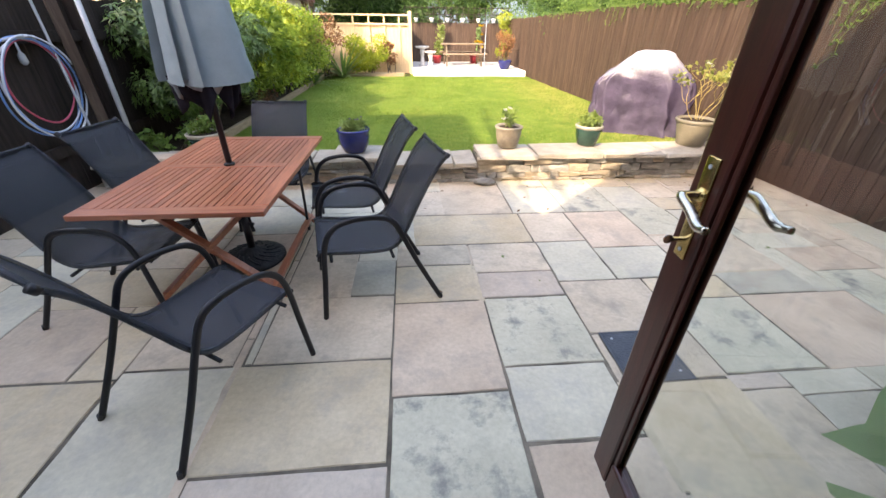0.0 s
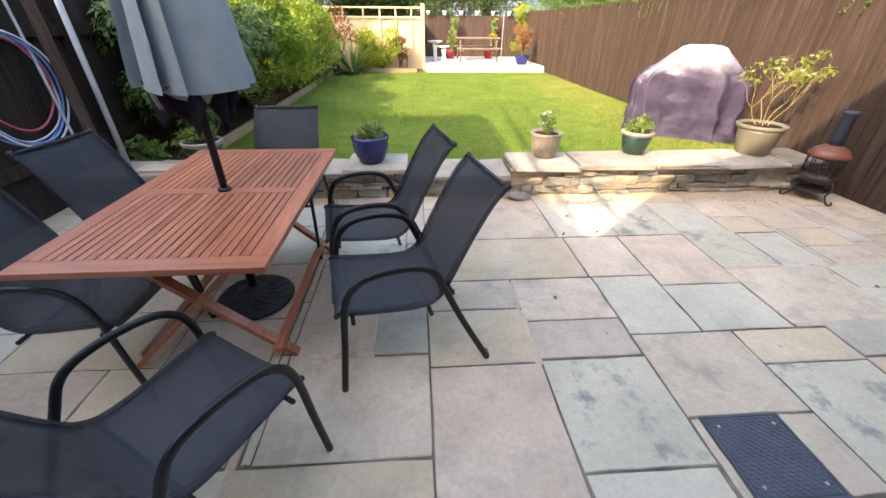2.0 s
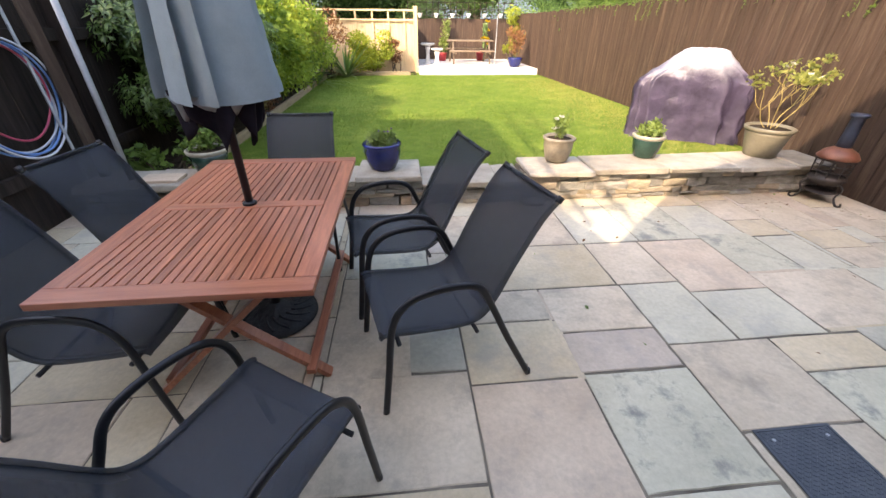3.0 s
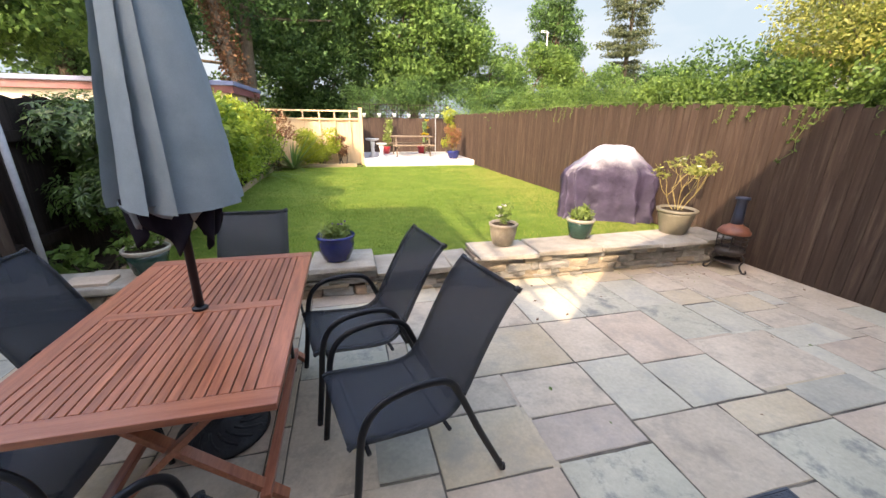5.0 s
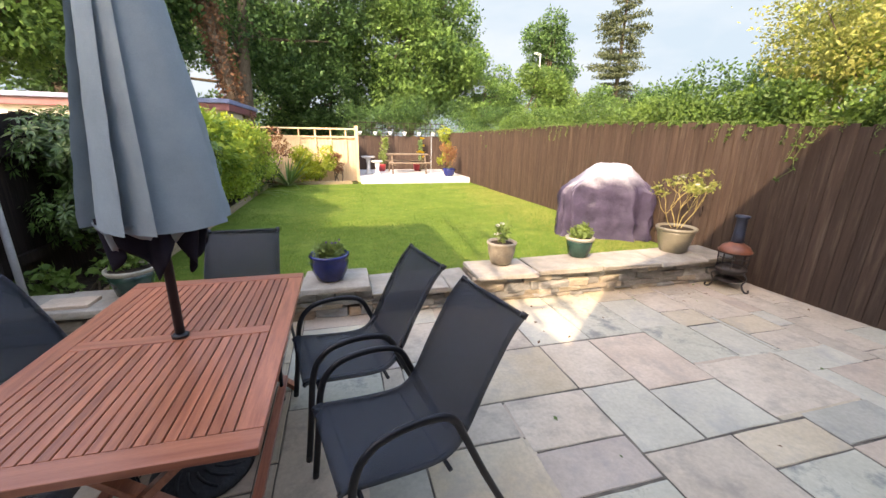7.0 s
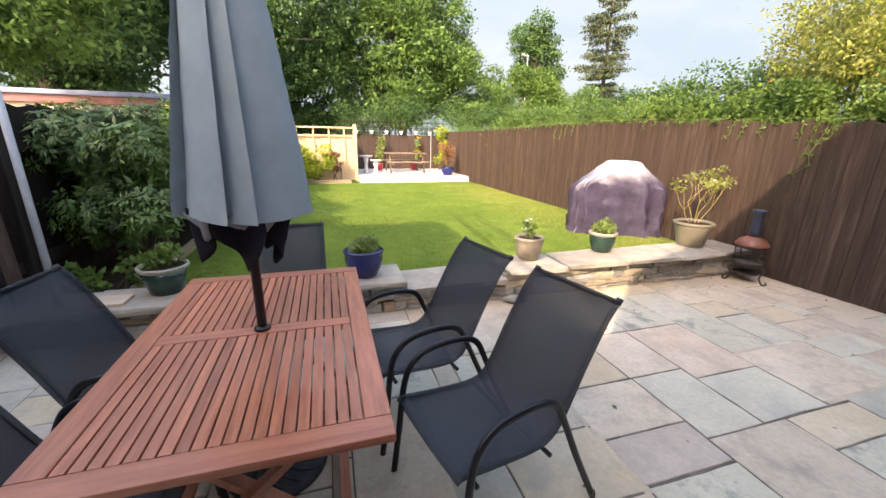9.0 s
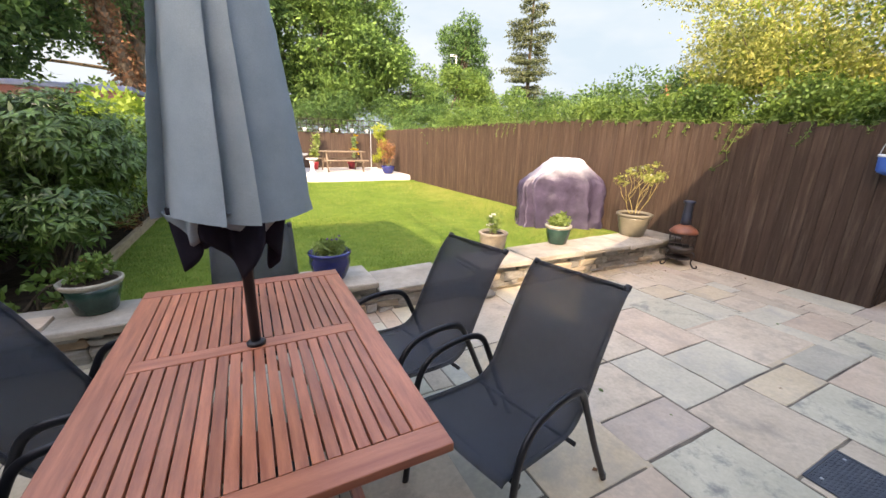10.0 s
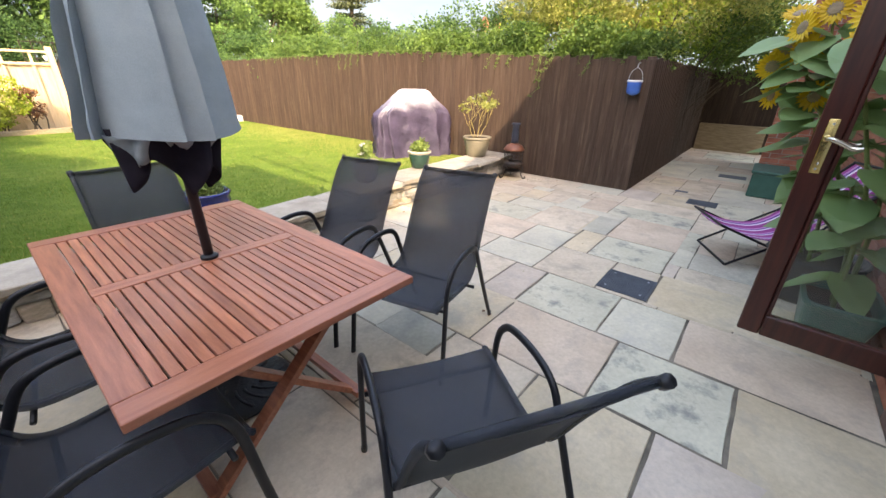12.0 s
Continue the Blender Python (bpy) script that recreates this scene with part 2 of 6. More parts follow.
M_RIM = surface("pale_rim_glaze", (0.24, 0.215, 0.165), (0.35, 0.32, 0.25), 10, 0.4, 0.1, 80)
M_TERRA = surface("rusty_orange_enamel", (0.15, 0.052, 0.03), (0.24, 0.085, 0.045), 8, 0.45, 0.15, 60)
M_NAVY = surface("dark_blue_enamel", (0.02, 0.028, 0.05), (0.04, 0.05, 0.08), 8, 0.4, 0.1, 60)
M_IRON = surface("dark_iron", (0.02, 0.017, 0.015), (0.05, 0.035, 0.028), 12, 0.6, 0.3, 60)
M_BARK = surface("tree_bark", (0.06, 0.045, 0.03), (0.14, 0.11, 0.08), 6, 0.9, 0.8, 40, stretch=(4, 4, 1), bump_dist=0.04)
M_GALV = surface("grey_metal_pole", (0.30, 0.32, 0.34), (0.42, 0.44, 0.46), 8, 0.45, 0.05, 80)
M_BRICK = surface("red_brick", (0.26, 0.085, 0.05), (0.40, 0.155, 0.095), 9, 0.85, 0.4, 90, vary=0.22)
M_BRICK_REST = surface("red_brick_rest", (0.26, 0.085, 0.05), (0.40, 0.155, 0.095), 9, 0.85, 0.4, 90, vary=0.22, island=True)
M_JOINT = surface("brick_joint", (0.28, 0.25, 0.22), (0.38, 0.35, 0.31), 12, 0.95, 0.4, 100)
M_SLATE = surface("roof_slate", (0.07, 0.07, 0.08), (0.13, 0.13, 0.14), 4, 0.7, 0.3, 40)
M_MAHOG = surface("varnished_mahogany", (0.034, 0.008, 0.006), (0.080, 0.020, 0.013), 4, 0.28, 0.08, 60, stretch=(9, 9, 0.8))
M_BRASS = surface("polished_brass", (0.55, 0.38, 0.14), (0.68, 0.50, 0.22), 10, 0.25, 0.05, 80, metal=1.0)
M_CHROME = surface("worn_silvery_metal", (0.50, 0.46, 0.38), (0.66, 0.62, 0.54), 10, 0.22, 0.04, 80, metal=1.0)
M_GLASS = glass_mat("window_glass")
M_GREENPLASTIC = surface("green_plastic", (0.018, 0.085, 0.065), (0.03, 0.115, 0.09), 6, 0.45, 0.08, 80)
M_BLACKPLASTIC = surface("black_plastic", (0.014, 0.014, 0.015), (0.024, 0.024, 0.025), 6, 0.55, 0.1, 80)
M_BLUEPLASTIC = surface("blue_plastic", (0.03, 0.13, 0.48), (0.05, 0.18, 0.58), 6, 0.4, 0.05, 80)
M_HOSE_BLUE = surface("blue_hose", (0.10, 0.24, 0.52), (0.14, 0.30, 0.60), 6, 0.35, 0.03, 80)
M_HOSE_WHITE = surface("white_hose", (0.50, 0.52, 0.56), (0.62, 0.64, 0.68), 6, 0.35, 0.03, 80)
M_HOSE_RED = surface("red_hose", (0.42, 0.05, 0.09), (0.55, 0.08, 0.13), 6, 0.35, 0.03, 80)
M_RENDER = surface("cream_render", (0.58, 0.50, 0.42), (0.68, 0.60, 0.52), 4, 0.85, 0.2, 60)
M_FASCIA = surface("maroon_fascia", (0.20, 0.06, 0.07), (0.28, 0.10, 0.10), 4, 0.5, 0.05, 60)
M_BLUEROOF = surface("blue_grey_roof", (0.16, 0.18, 0.30), (0.24, 0.27, 0.42), 4, 0.5, 0.1, 60)
M_WHITEPAINT = surface("white_paint", (0.72, 0.72, 0.72), (0.82, 0.82, 0.82), 6, 0.5, 0.05, 60)
M_STONEWHITE = surface("cast_stone", (0.45, 0.43, 0.40), (0.60, 0.58, 0.54), 9, 0.8, 0.2, 60)
M_STEM = surface("green_stem", (0.10, 0.15, 0.035), (0.17, 0.22, 0.06), 8, 0.6, 0.1, 60)
M_TWIG = surface("dry_yellow_twig", (0.30, 0.22, 0.07), (0.42, 0.33, 0.12), 8, 0.7, 0.1, 60)
L_RHODO = leaf_mat("rhododendron_leaves", (0.016, 0.045, 0.012), (0.125, 0.22, 0.05), 0.25, 0.35)
L_MID = leaf_mat("mid_green_leaves", (0.035, 0.08, 0.018), (0.15, 0.24, 0.05), 0.35)
# mid greens again, raised so that the colour itself carries the sunlight
L_LAUREL = leaf_mat("sunlit_shrub_leaves", (0.08, 0.16, 0.022), (0.40, 0.50, 0.08), 0.45)
L_BRIGHT = leaf_mat("bright_lime_leaves", (0.16, 0.22, 0.02), (0.42, 0.46, 0.05), 0.4)
L_YELLOW = leaf_mat("yellow_green_leaves", (0.11, 0.15, 0.04), (0.46, 0.45, 0.12), 0.4)
# dark end deepened to stand for shaded gaps in the crowns
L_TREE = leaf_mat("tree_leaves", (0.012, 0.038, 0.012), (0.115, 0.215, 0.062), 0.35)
# lighter copy of the tree greens, lit look put into the colour
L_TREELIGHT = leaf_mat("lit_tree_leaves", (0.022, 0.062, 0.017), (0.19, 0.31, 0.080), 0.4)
L_CONIFER = leaf_mat("conifer_needles", (0.03, 0.045, 0.022), (0.10, 0.115, 0.055), 0.15)
L_RED = leaf_mat("red_bronze_leaves", (0.12, 0.045, 0.025), (0.34, 0.16, 0.06), 0.3)
L_BROWN = leaf_mat("dead_brown_ivy", (0.09, 0.045, 0.025), (0.25, 0.13, 0.07), 0.2)
L_POT = leaf_mat("pot_plant_leaves", (0.09, 0.15, 0.03), (0.28, 0.36, 0.09), 0.35)
L_SUN = leaf_mat("sunflower_leaves", (0.10, 0.20, 0.06), (0.27, 0.40, 0.17), 0.35)
L_WHITE = leaf_mat("white_petals", (0.62, 0.60, 0.52), (0.80, 0.78, 0.70), 0.3)
L_PETAL = leaf_mat("yellow_petals", (0.62, 0.36, 0.01), (0.80, 0.55, 0.03), 0.3)
L_PURPLE = leaf_mat("purple_petals", (0.10, 0.03, 0.20), (0.2, 0.07, 0.34), 0.3)


# matt cloth, bark, boards and foliage throw back little of the sky
for m, gloss in ((M_SLING, 0.25), (M_SKIRT, 0.1), (M_FENCE_DARK, 0.15), (M_FENCE, 0.25), (M_SOIL, 0.1), (M_BARK, 0.15), (M_CANOPY, 0.2), (M_BLACK, 0.35), (M_CASTIRON, 0.3), (L_MID, 0.25), (L_TREE, 0.2),
                 (L_TREELIGHT, 0.2), (L_LAUREL, 0.25), (L_YELLOW, 0.25), (L_CONIFER, 0.15), (L_BROWN, 0.1), (L_RHODO, 0.4), (M_GRASS, 0.15), (M_BLADE, 0.2)):
    m.node_tree.nodes["Principled BSDF"].inputs["Specular IOR Level"].default_value = gloss


# ---- building helpers ----
def thing(name, label, category, group="", kind="", at=(0, 0, 0), rz=0):
    ob = new(name)
    ob.matrix_basis = pose(*at, 0, 0, rz)
    return tagged(ob, label, category, group, kind)


def mesh_of(name, bm, material, smooth=False):
    me = bpy.data.meshes.new(name)
    bmesh.ops.recalc_face_normals(bm, faces=bm.faces[:])
    bm.to_mesh(me)
    bm.free()
    me.materials.append(material)
    if smooth:
        me.polygons.foreach_set("use_smooth", [True] * len(me.polygons))
    return me


def part(name, bm, material, parent, label="", smooth=False):
    ob = new(name, mesh_of(name, bm, material, smooth))
    if parent:
        ob.parent = parent
    return tagged(ob, label)


def solo(name, bm, material, label, category, kind="", group="", smooth=False):
    return tagged(new(name, mesh_of(name, bm, material, smooth)), label, category, group, kind)


def box(bm, lo, hi, bevel=0.0, m=None):
    made = bmesh.ops.create_cube(bm, size=1.0)
    vs = made["verts"]
    for v in vs:
        v.co = Vector([lo[i] + (v.co[i] + 0.5) * (hi[i] - lo[i]) for i in range(3)])
    if bevel:
        edges = list({e for v in vs for e in v.link_edges})
        res = bmesh.ops.bevel(bm, geom=edges, offset=bevel, segments=2, affect="EDGES", profile=0.5)
        vs = list({v for f in res["faces"] for v in f.verts} | {v for v in vs if v.is_valid})
    if m is not None:
        for v in vs:
            v.co = m @ v.co
    return vs


def beam(bm, a, b, w, h, bevel=0.003):
    """A straight timber from a to b."""
    a, b = Vector(a), Vector(b)
    d = b - a
    q = d.to_track_quat("Z", "Y").to_matrix().to_4x4()
    box(bm, (-w / 2, -h / 2, 0), (w / 2, h / 2, d.length), bevel, Matrix.Translation(a) @ q)


def tube(bm, pts, r, sides=8, flat=1.0, cap=True):
    """A round or oval bar along points; r may be a list."""
    pts = [Vector(p) for p in pts]
    rings = []
    ref = None
    for i, p in enumerate(pts):
        d = (pts[min(i + 1, len(pts) - 1)] - pts[max(i - 1, 0)]).normalized()
        if ref is None:
            ref = Vector((0, 0, 1)) if abs(d.z) < 0.9 else Vector((1, 0, 0))
        u = d.cross(ref).normalized()
        w = u.cross(d).normalized()
        ref = w
        rr = r[i] if isinstance(r, (list, tuple)) else r
        rings.append([bm.verts.new(p + u * (math.cos(2 * math.pi * k / sides) * rr) + w * (math.sin(2 * math.pi * k / sides) * rr * flat)) for k in range(sides)])
    for a, b in zip(rings, rings[1:]):
        for k in range(sides):
            bm.faces.new((a[k], a[(k + 1) % sides], b[(k + 1) % sides], b[k]))
    if cap:
        bm.faces.new(rings[0])
        bm.faces.new(rings[-1][::-1])


def curve_pts(ctrl, n=6):
    """Smooth points through control points (Catmull-Rom)."""
    c = [Vector(p) for p in ctrl]
    out = []
    for i in range(len(c) - 1):
        p0, p1, p2, p3 = c[max(i - 1, 0)], c[i], c[i + 1], c[min(i + 2, len(c) - 1)]
        for k in range(n):
            t = k / n
            out.append(0.5 * ((2 * p1) + (p2 - p0) * t + (2 * p0 - 5 * p1 + 4 * p2 - p3) * t * t + (3 * p1 - p0 - 3 * p2 + p3) * t ** 3))
    return out + [c[-1]]


def lathe(bm, profile, sides=28, wob=0.0, centre=(0, 0)):
    rings = []
    for r, z in profile:
        rings.append([bm.verts.new((centre[0] + r * math.cos(2 * math.pi * k / sides) * (1 + wob * math.sin(3 * k)),
                                    centre[1] + r * math.sin(2 * math.pi * k / sides), z)) for k in range(sides)])
    for a, b in zip(rings, rings[1:]):
        for k in range(sides):
            bm.faces.new((a[k], a[(k + 1) % sides], b[(k + 1) % sides], b[k]))
    bm.faces.new(rings[0][::-1])
    bm.faces.new(rings[-1])


def quads_mesh(name, verts, material):
    """A mesh of loose quads from an array of shape (n, 4, 3)."""
    n = len(verts)
    me = bpy.data.meshes.new(name)
    me.vertices.add(n * 4)
    me.vertices.foreach_set("co", verts.reshape(-1).astype(np.float32))
    me.loops.add(n * 4)
    me.loops.foreach_set("vertex_index", np.arange(n * 4, dtype=np.int32))
    me.polygons.add(n)
    me.polygons.foreach_set("loop_start", np.arange(0, n * 4, 4, dtype=np.int32))
    me.update()
    me.validate()
    me.materials.append(material)
    return me


def leaf_quads(centres, length, width, rng, droop=0.0, outward=None):
    """Kite-shaped leaves with random turns about the given centres."""
    n = len(centres)
    d = rng.normal(size=(n, 3))
    if outward is not None:
        d = d * 0.75 + outward
    d[:, 2] -= droop
    d /= np.linalg.norm(d, axis=1, keepdims=True) + 1e-9
    s = np.cross(d, rng.normal(size=(n, 3)))
    s /= np.linalg.norm(s, axis=1, keepdims=True) + 1e-9
    k = rng.uniform(0.6, 1.3, size=(n, 1))
    l, w = d * length * k, s * width * k
    c = centres
    return np.stack([c - l * 0.5, c + w * 0.5 - l * 0.05, c + l * 0.5, c - w * 0.5 - l * 0.05], axis=1)


def blob_points(blobs, n, rng, shell=0.55):
    """Points in a set of ellipsoids (x, y, z, rx, ry, rz), mostly near their skins, with gaps."""
    vol = np.array([b[3] * b[4] * b[5] for b in blobs]) ** (2 / 3)
    pick = rng.choice(len(blobs), size=n, p=vol / vol.sum())
    b = np.array(blobs)[pick]
    d = rng.normal(size=(n, 3))
    d /= np.linalg.norm(d, axis=1, keepdims=True)
    r = shell + (1 - shell) * rng.uniform(size=(n, 1)) ** 0.6
    r *= 1 + 0.12 * rng.normal(size=(n, 1))
    return b[:, :3] + d * r * b[:, 3:], d


def clumps(centre, size, count, clump, rng, lift=0.3):
    """Smaller ellipsoids that together fill a crown of the given half-sizes."""
    out = []
    for _ in range(count):
        d = rng.normal(size=3)
        d /= np.linalg.norm(d)
        r = rng.uniform(0.35, 1.0) ** 0.5
        c = np.array(centre) + d * r * np.array(size) * 0.85
        k = clump * rng.uniform(0.6, 1.25)
        out.append((c[0], c[1], c[2], k, k, k * rng.uniform(0.6, 0.9)))
    return out


def foliage(name, blobs, n, length, width, material, parent, seed, droop=0.0, label="", shell=0.55):
    rng = np.random.default_rng(seed)
    c, d = blob_points(blobs, n, rng, shell)
    ob = new(name, quads_mesh(name, leaf_quads(c, length, width, rng, droop, d * 0.6), material))
    ob.parent = parent
    return tagged(ob, label)


def tree(name, base, height, crown_c, crown_s, n_clumps, clump, n, leaf, material, seed, label, trunk_r=0.25, lean=(0, 0)):
    rng = np.random.default_rng(seed)
    t = thing(name, label, "tree")
    bm = bmesh.new()
    x, y, z = base
    top = Vector((x + lean[0], y + lean[1], z + height * 0.85))
    mid = Vector((x + lean[0] * 0.4 + rng.uniform(-.2, .2), y + lean[1] * 0.4, z + height * 0.45))
    spine = curve_pts([(x, y, z - 0.3), mid, top], 6)
    tube(bm, spine, [trunk_r * (1 - 0.8 * i / (len(spine) - 1)) for i in range(len(spine))], 9)
    part("trunk", bm, M_BARK, t, smooth=True)
    blobs = clumps(crown_c, crown_s, n_clumps, clump, rng)
    for b in blobs[:10]:
        bm = bmesh.new()
        k = rng.integers(len(spine) // 3, len(spine))
        p = spine[k]
        e = Vector(b[:3])
        tube(bm, curve_pts([p, p.lerp(e, 0.5) + Vector((0, 0, 0.08 * height * rng.uniform(-.3, .6))), e], 4), [trunk_r * 0.32 * (1 - 0.09 * i) for i in range(9)], 5)
        part("limb", bm, M_BARK, t, smooth=True)
    foliage("crown", blobs, n, leaf, leaf * 0.55, material, t, seed + 1)
    return t


def shrub(name, blobs, n, length, width, material, seed, label, stems=6, root=None, droop=0.0, shell=0.5):
    rng = np.random.default_rng(seed)
    t = thing(name, label, "shrub")
    root = root or (np.mean([b[0] for b in blobs]), np.mean([b[1] for b in blobs]), 0.13)
    for i in range(stems):
        bm = bmesh.new()
        b = blobs[rng.integers(len(blobs))]
        r0 = Vector((root[0] + rng.uniform(-.15, .15), root[1] + rng.uniform(-.15, .15), root[2] - 0.03))
        e = Vector(b[:3])
        tube(bm, curve_pts([r0, r0.lerp(e, 0.5) + Vector((rng.uniform(-.1, .1), rng.uniform(-.1, .1), 0.1)), e], 4), [0.018 * (1 - 0.08 * k) for k in range(9)], 5)
        part("stem", bm, M_BARK, t, smooth=True)
    foliage("foliage", blobs, n, length, width, material, t, seed + 1, droop, shell=shell)
    return t


# ---- the large structure ----
def plate(name, x0, x1, y0, y1, z0, z1, material, label, category, kind="structure"):
    bm = bmesh.new()
    box(bm, (x0, y0, z0), (x1, y1, z1))
    return solo(name, bm, material, label, category, kind)


bm = bmesh.new()
bmesh.ops.create_grid(bm, x_segments=8, y_segments=8, size=600)
for v in bm.verts:
    v.co.z = -0.12
solo("ground", bm, M_GROUND, "rough green ground reaching away to the horizon", "ground", "structure")
patio = plate("patio", -2.75, 11.6, 0.35, 4.95, -0.11, -0.0042, M_MORTAR, "sandstone patio of mixed rectangular slabs with dark joints", "patio")
FENCE_A, FENCE_B = Vector((5.38, 2.79)), Vector((5.02, 17.9))


def fence_x(y):
    return FENCE_A.x + (y - FENCE_A.y) / (FENCE_B.y - FENCE_A.y) * (FENCE_B.x - FENCE_A.x)


# added glowing arc, coloured as pale hazy sky low above the distant trees
bm = bmesh.new()
arc = []
for k in range(49):
    az = radians(-105 + 215 * k / 48)
    arc.append([bm.verts.new((320 * math.sin(az), 320 * math.cos(az), z)) for z in (-1, 40, 80, 120, 165)])
for p, q in zip(arc, arc[1:]):
    for k in range(4):
        bm.faces.new((p[k], q[k], q[k + 1], p[k + 1]))
solo("backdrop", bm, M_SKY, "pale blue hazy summer sky", "sky", "structure", smooth=True)

# lawn: turf sheet with gentle unevenness, and mown blades on it
bm = bmesh.new()
gx, gy = 40, 56
grid = []
for j in range(gy + 1):
    y = 5.0 + (15.0 - 5.0) * j / gy
    row = []
    for i in range(gx + 1):
        left = -1.62 if y > 5.5 else -1.75
        x = left + (fence_x(y) - 0.03 - left) * i / gx
        row.append(bm.verts.new((x, y, 0.125 + 0.012 * noise.noise((x * 0.8, y * 0.8, 0)))))
    grid.append(row)
for j in range(gy):
    for i in range(gx):
        bm.faces.new((grid[j][i], grid[j][i + 1], grid[j + 1][i + 1], grid[j + 1][i]))
solo("lawn", bm, M_GRASS, "mown green lawn with dry yellow patches along the fence", "lawn", "structure", smooth=True)
rng = np.random.default_rng(5)
nb = 110000
u = rng.uniform(size=nb) ** 1.5
gy_ = 5.05 + 9.9 * u
gx_ = -1.58 + rng.uniform(size=nb) * (5.13 + 1.58)
base = np.stack([gx_, gy_, np.full(nb, 0.118)], axis=1)
tipv = rng.normal(size=(nb, 3)) * [0.012, 0.012, 0.004] + [0, 0, 0.028]
ang = rng.uniform(0, math.pi, size=nb)
side = np.stack([np.cos(ang), np.sin(ang), np.zeros(nb)], axis=1) * (0.0022 + 0.0016 * u[:, None])
quads = np.stack([base - side, base + side, base + tipv + side * 0.4, base + tipv - side * 0.4], axis=1)
dry = rng.uniform(size=nb) < np.clip((gx_ - 3.2) / 1.7, 0.08, 0.80) * (gy_ < 13.5)
tagged(new("lawn_grass", quads_mesh("lawn_grass", quads[~dry], M_BLADE)), "short mown grass blades across the lawn", "grass", "", "stuff")
tagged(new("dry_grass", quads_mesh("dry_grass", quads[dry], M_DRYBLADE)), "dry straw-yellow grass along the fence side", "grass", "", "stuff")

# soil bed along the left fence
plate("planting_bed", -2.9, -1.60, 5.0, 15.3, -0.1, 0.13, M_SOIL, "dark soil planting bed below the shrubs", "soil")
plate("far_bed", -2.9, 1.15, 14.35, 15.5, -0.1, 0.135, M_SOIL, "soil bed in front of the pine panel", "soil")


# fences
def board_mesh(name, w, h, material, seed):
    """One feather-edged upright board, thicker at one side, top slightly worn."""
    r = random.Random(seed)
    bm = bmesh.new()
    t0, t1 = 0.016, 0.007
    top = [h + r.uniform(-0.01, 0.012) for _ in range(2)]
    lo = [bm.verts.new(p) for p in ((0, 0, 0), (w, 0, 0), (w, t1, 0), (0, t0, 0))]
    hi = [bm.verts.new(p) for p in ((0, 0, top[0]), (w, 0, top[1]), (w, t1, top[1]), (0, t0, top[0]))]
    for k in range(4):
        bm.faces.new((lo[k], lo[(k + 1) % 4], hi[(k + 1) % 4], hi[k]))
    bm.faces.new(lo)
    bm.faces.new(hi)
    return mesh_of(name, bm, material)


fence = thing("fence", "brown painted close-boarded garden fence of upright boards", "fence")
boards = [board_mesh("board", 0.128, 1.0, M_FENCE, s) for s in range(6)]
r = random.Random(3)
y = FENCE_A.y
while y < 17.6:
    zb = 0.0 if y < 4.9 else 0.10
    zt = 1.775 + 0.165 * min(1, max(0, (y - 2.9) / 4.6)) - 0.012 * max(0, y - 7.5) + r.uniform(-0.012, 0.012)
    ob = new("board", boards[r.randrange(6)])
    ob.parent = fence
    a = math.atan2(FENCE_B.y - FENCE_A.y, FENCE_B.x - FENCE_A.x)
    ob.matrix_basis = Matrix.Translation((fence_x(y) - 0.001, y, zb)) @ pose(0, 0, 0, 0, r.uniform(-0.3, 0.3), math.degrees(a) + r.uniform(-0.8, 0.8)) @ Matrix.Diagonal((1, 1, zt - zb, 1))
    y += 0.116
for z in (0.35, 1.0, 1.6):
    bm = bmesh.new()
    beam(bm, (fence_x(2.85) + 0.045, 2.85, z), (fence_x(17.6) + 0.045, 17.6, z), 0.05, 0.08)
    part("rail", bm, M_FENCE, fence)
for y in np.arange(2.85, 17.6, 2.4):
    bm = bmesh.new()
    box(bm, (fence_x(y) + 0.03, y - 0.05, -0.1), (fence_x(y) + 0.13, y + 0.05, 1.8), 0.005)
    part("post", bm, M_FENCE, fence)

alley_fence = thing("alley_fence", "dark brown boarded fence along the side passage", "fence")
boards_side = [board_mesh("board", 0.128, 1.0, M_FENCE, s) for s in range(3)]
x = 5.39
while x < 11.0:
    ob = new("board", boards_side[r.randrange(3)])
    ob.parent = alley_fence
    ob.matrix_basis = Matrix.Translation((x, 2.80, 0)) @ pose(0, 0, 0, 0, 0, r.uniform(-1, 1)) @ Matrix.Diagonal((1, -1, 1.77 + r.uniform(-.01, .01), 1))
    x += 0.116
bm = bmesh.new()
beam(bm, (5.45, 2.86, 1.0), (11, 2.86, 1.0), 0.05, 0.08)
part("rail", bm, M_FENCE, alley_fence)

# end of the side passage: a dark gate above a low timber board
gate = thing("side_gate", "dark boarded gate closing the side passage", "gate")
for k in range(17):
    ob = new("board", boards_side[k % 3])
    ob.parent = gate
    ob.matrix_basis = Matrix.Translation((11.0, 0.90 + k * 0.116, 0.0)) @ pose(0, 0, 0, 0, 0, 90) @ Matrix.Diagonal((1, 1, 1.75, 1))
bm = bmesh.new()
box(bm, (10.86, 1.42, 0.0), (10.94, 2.74, 0.62), 0.01)
solo("plank_barrier", bm, M_TIMBER, "low plywood-brown timber panel leaning at the passage end", "panel")

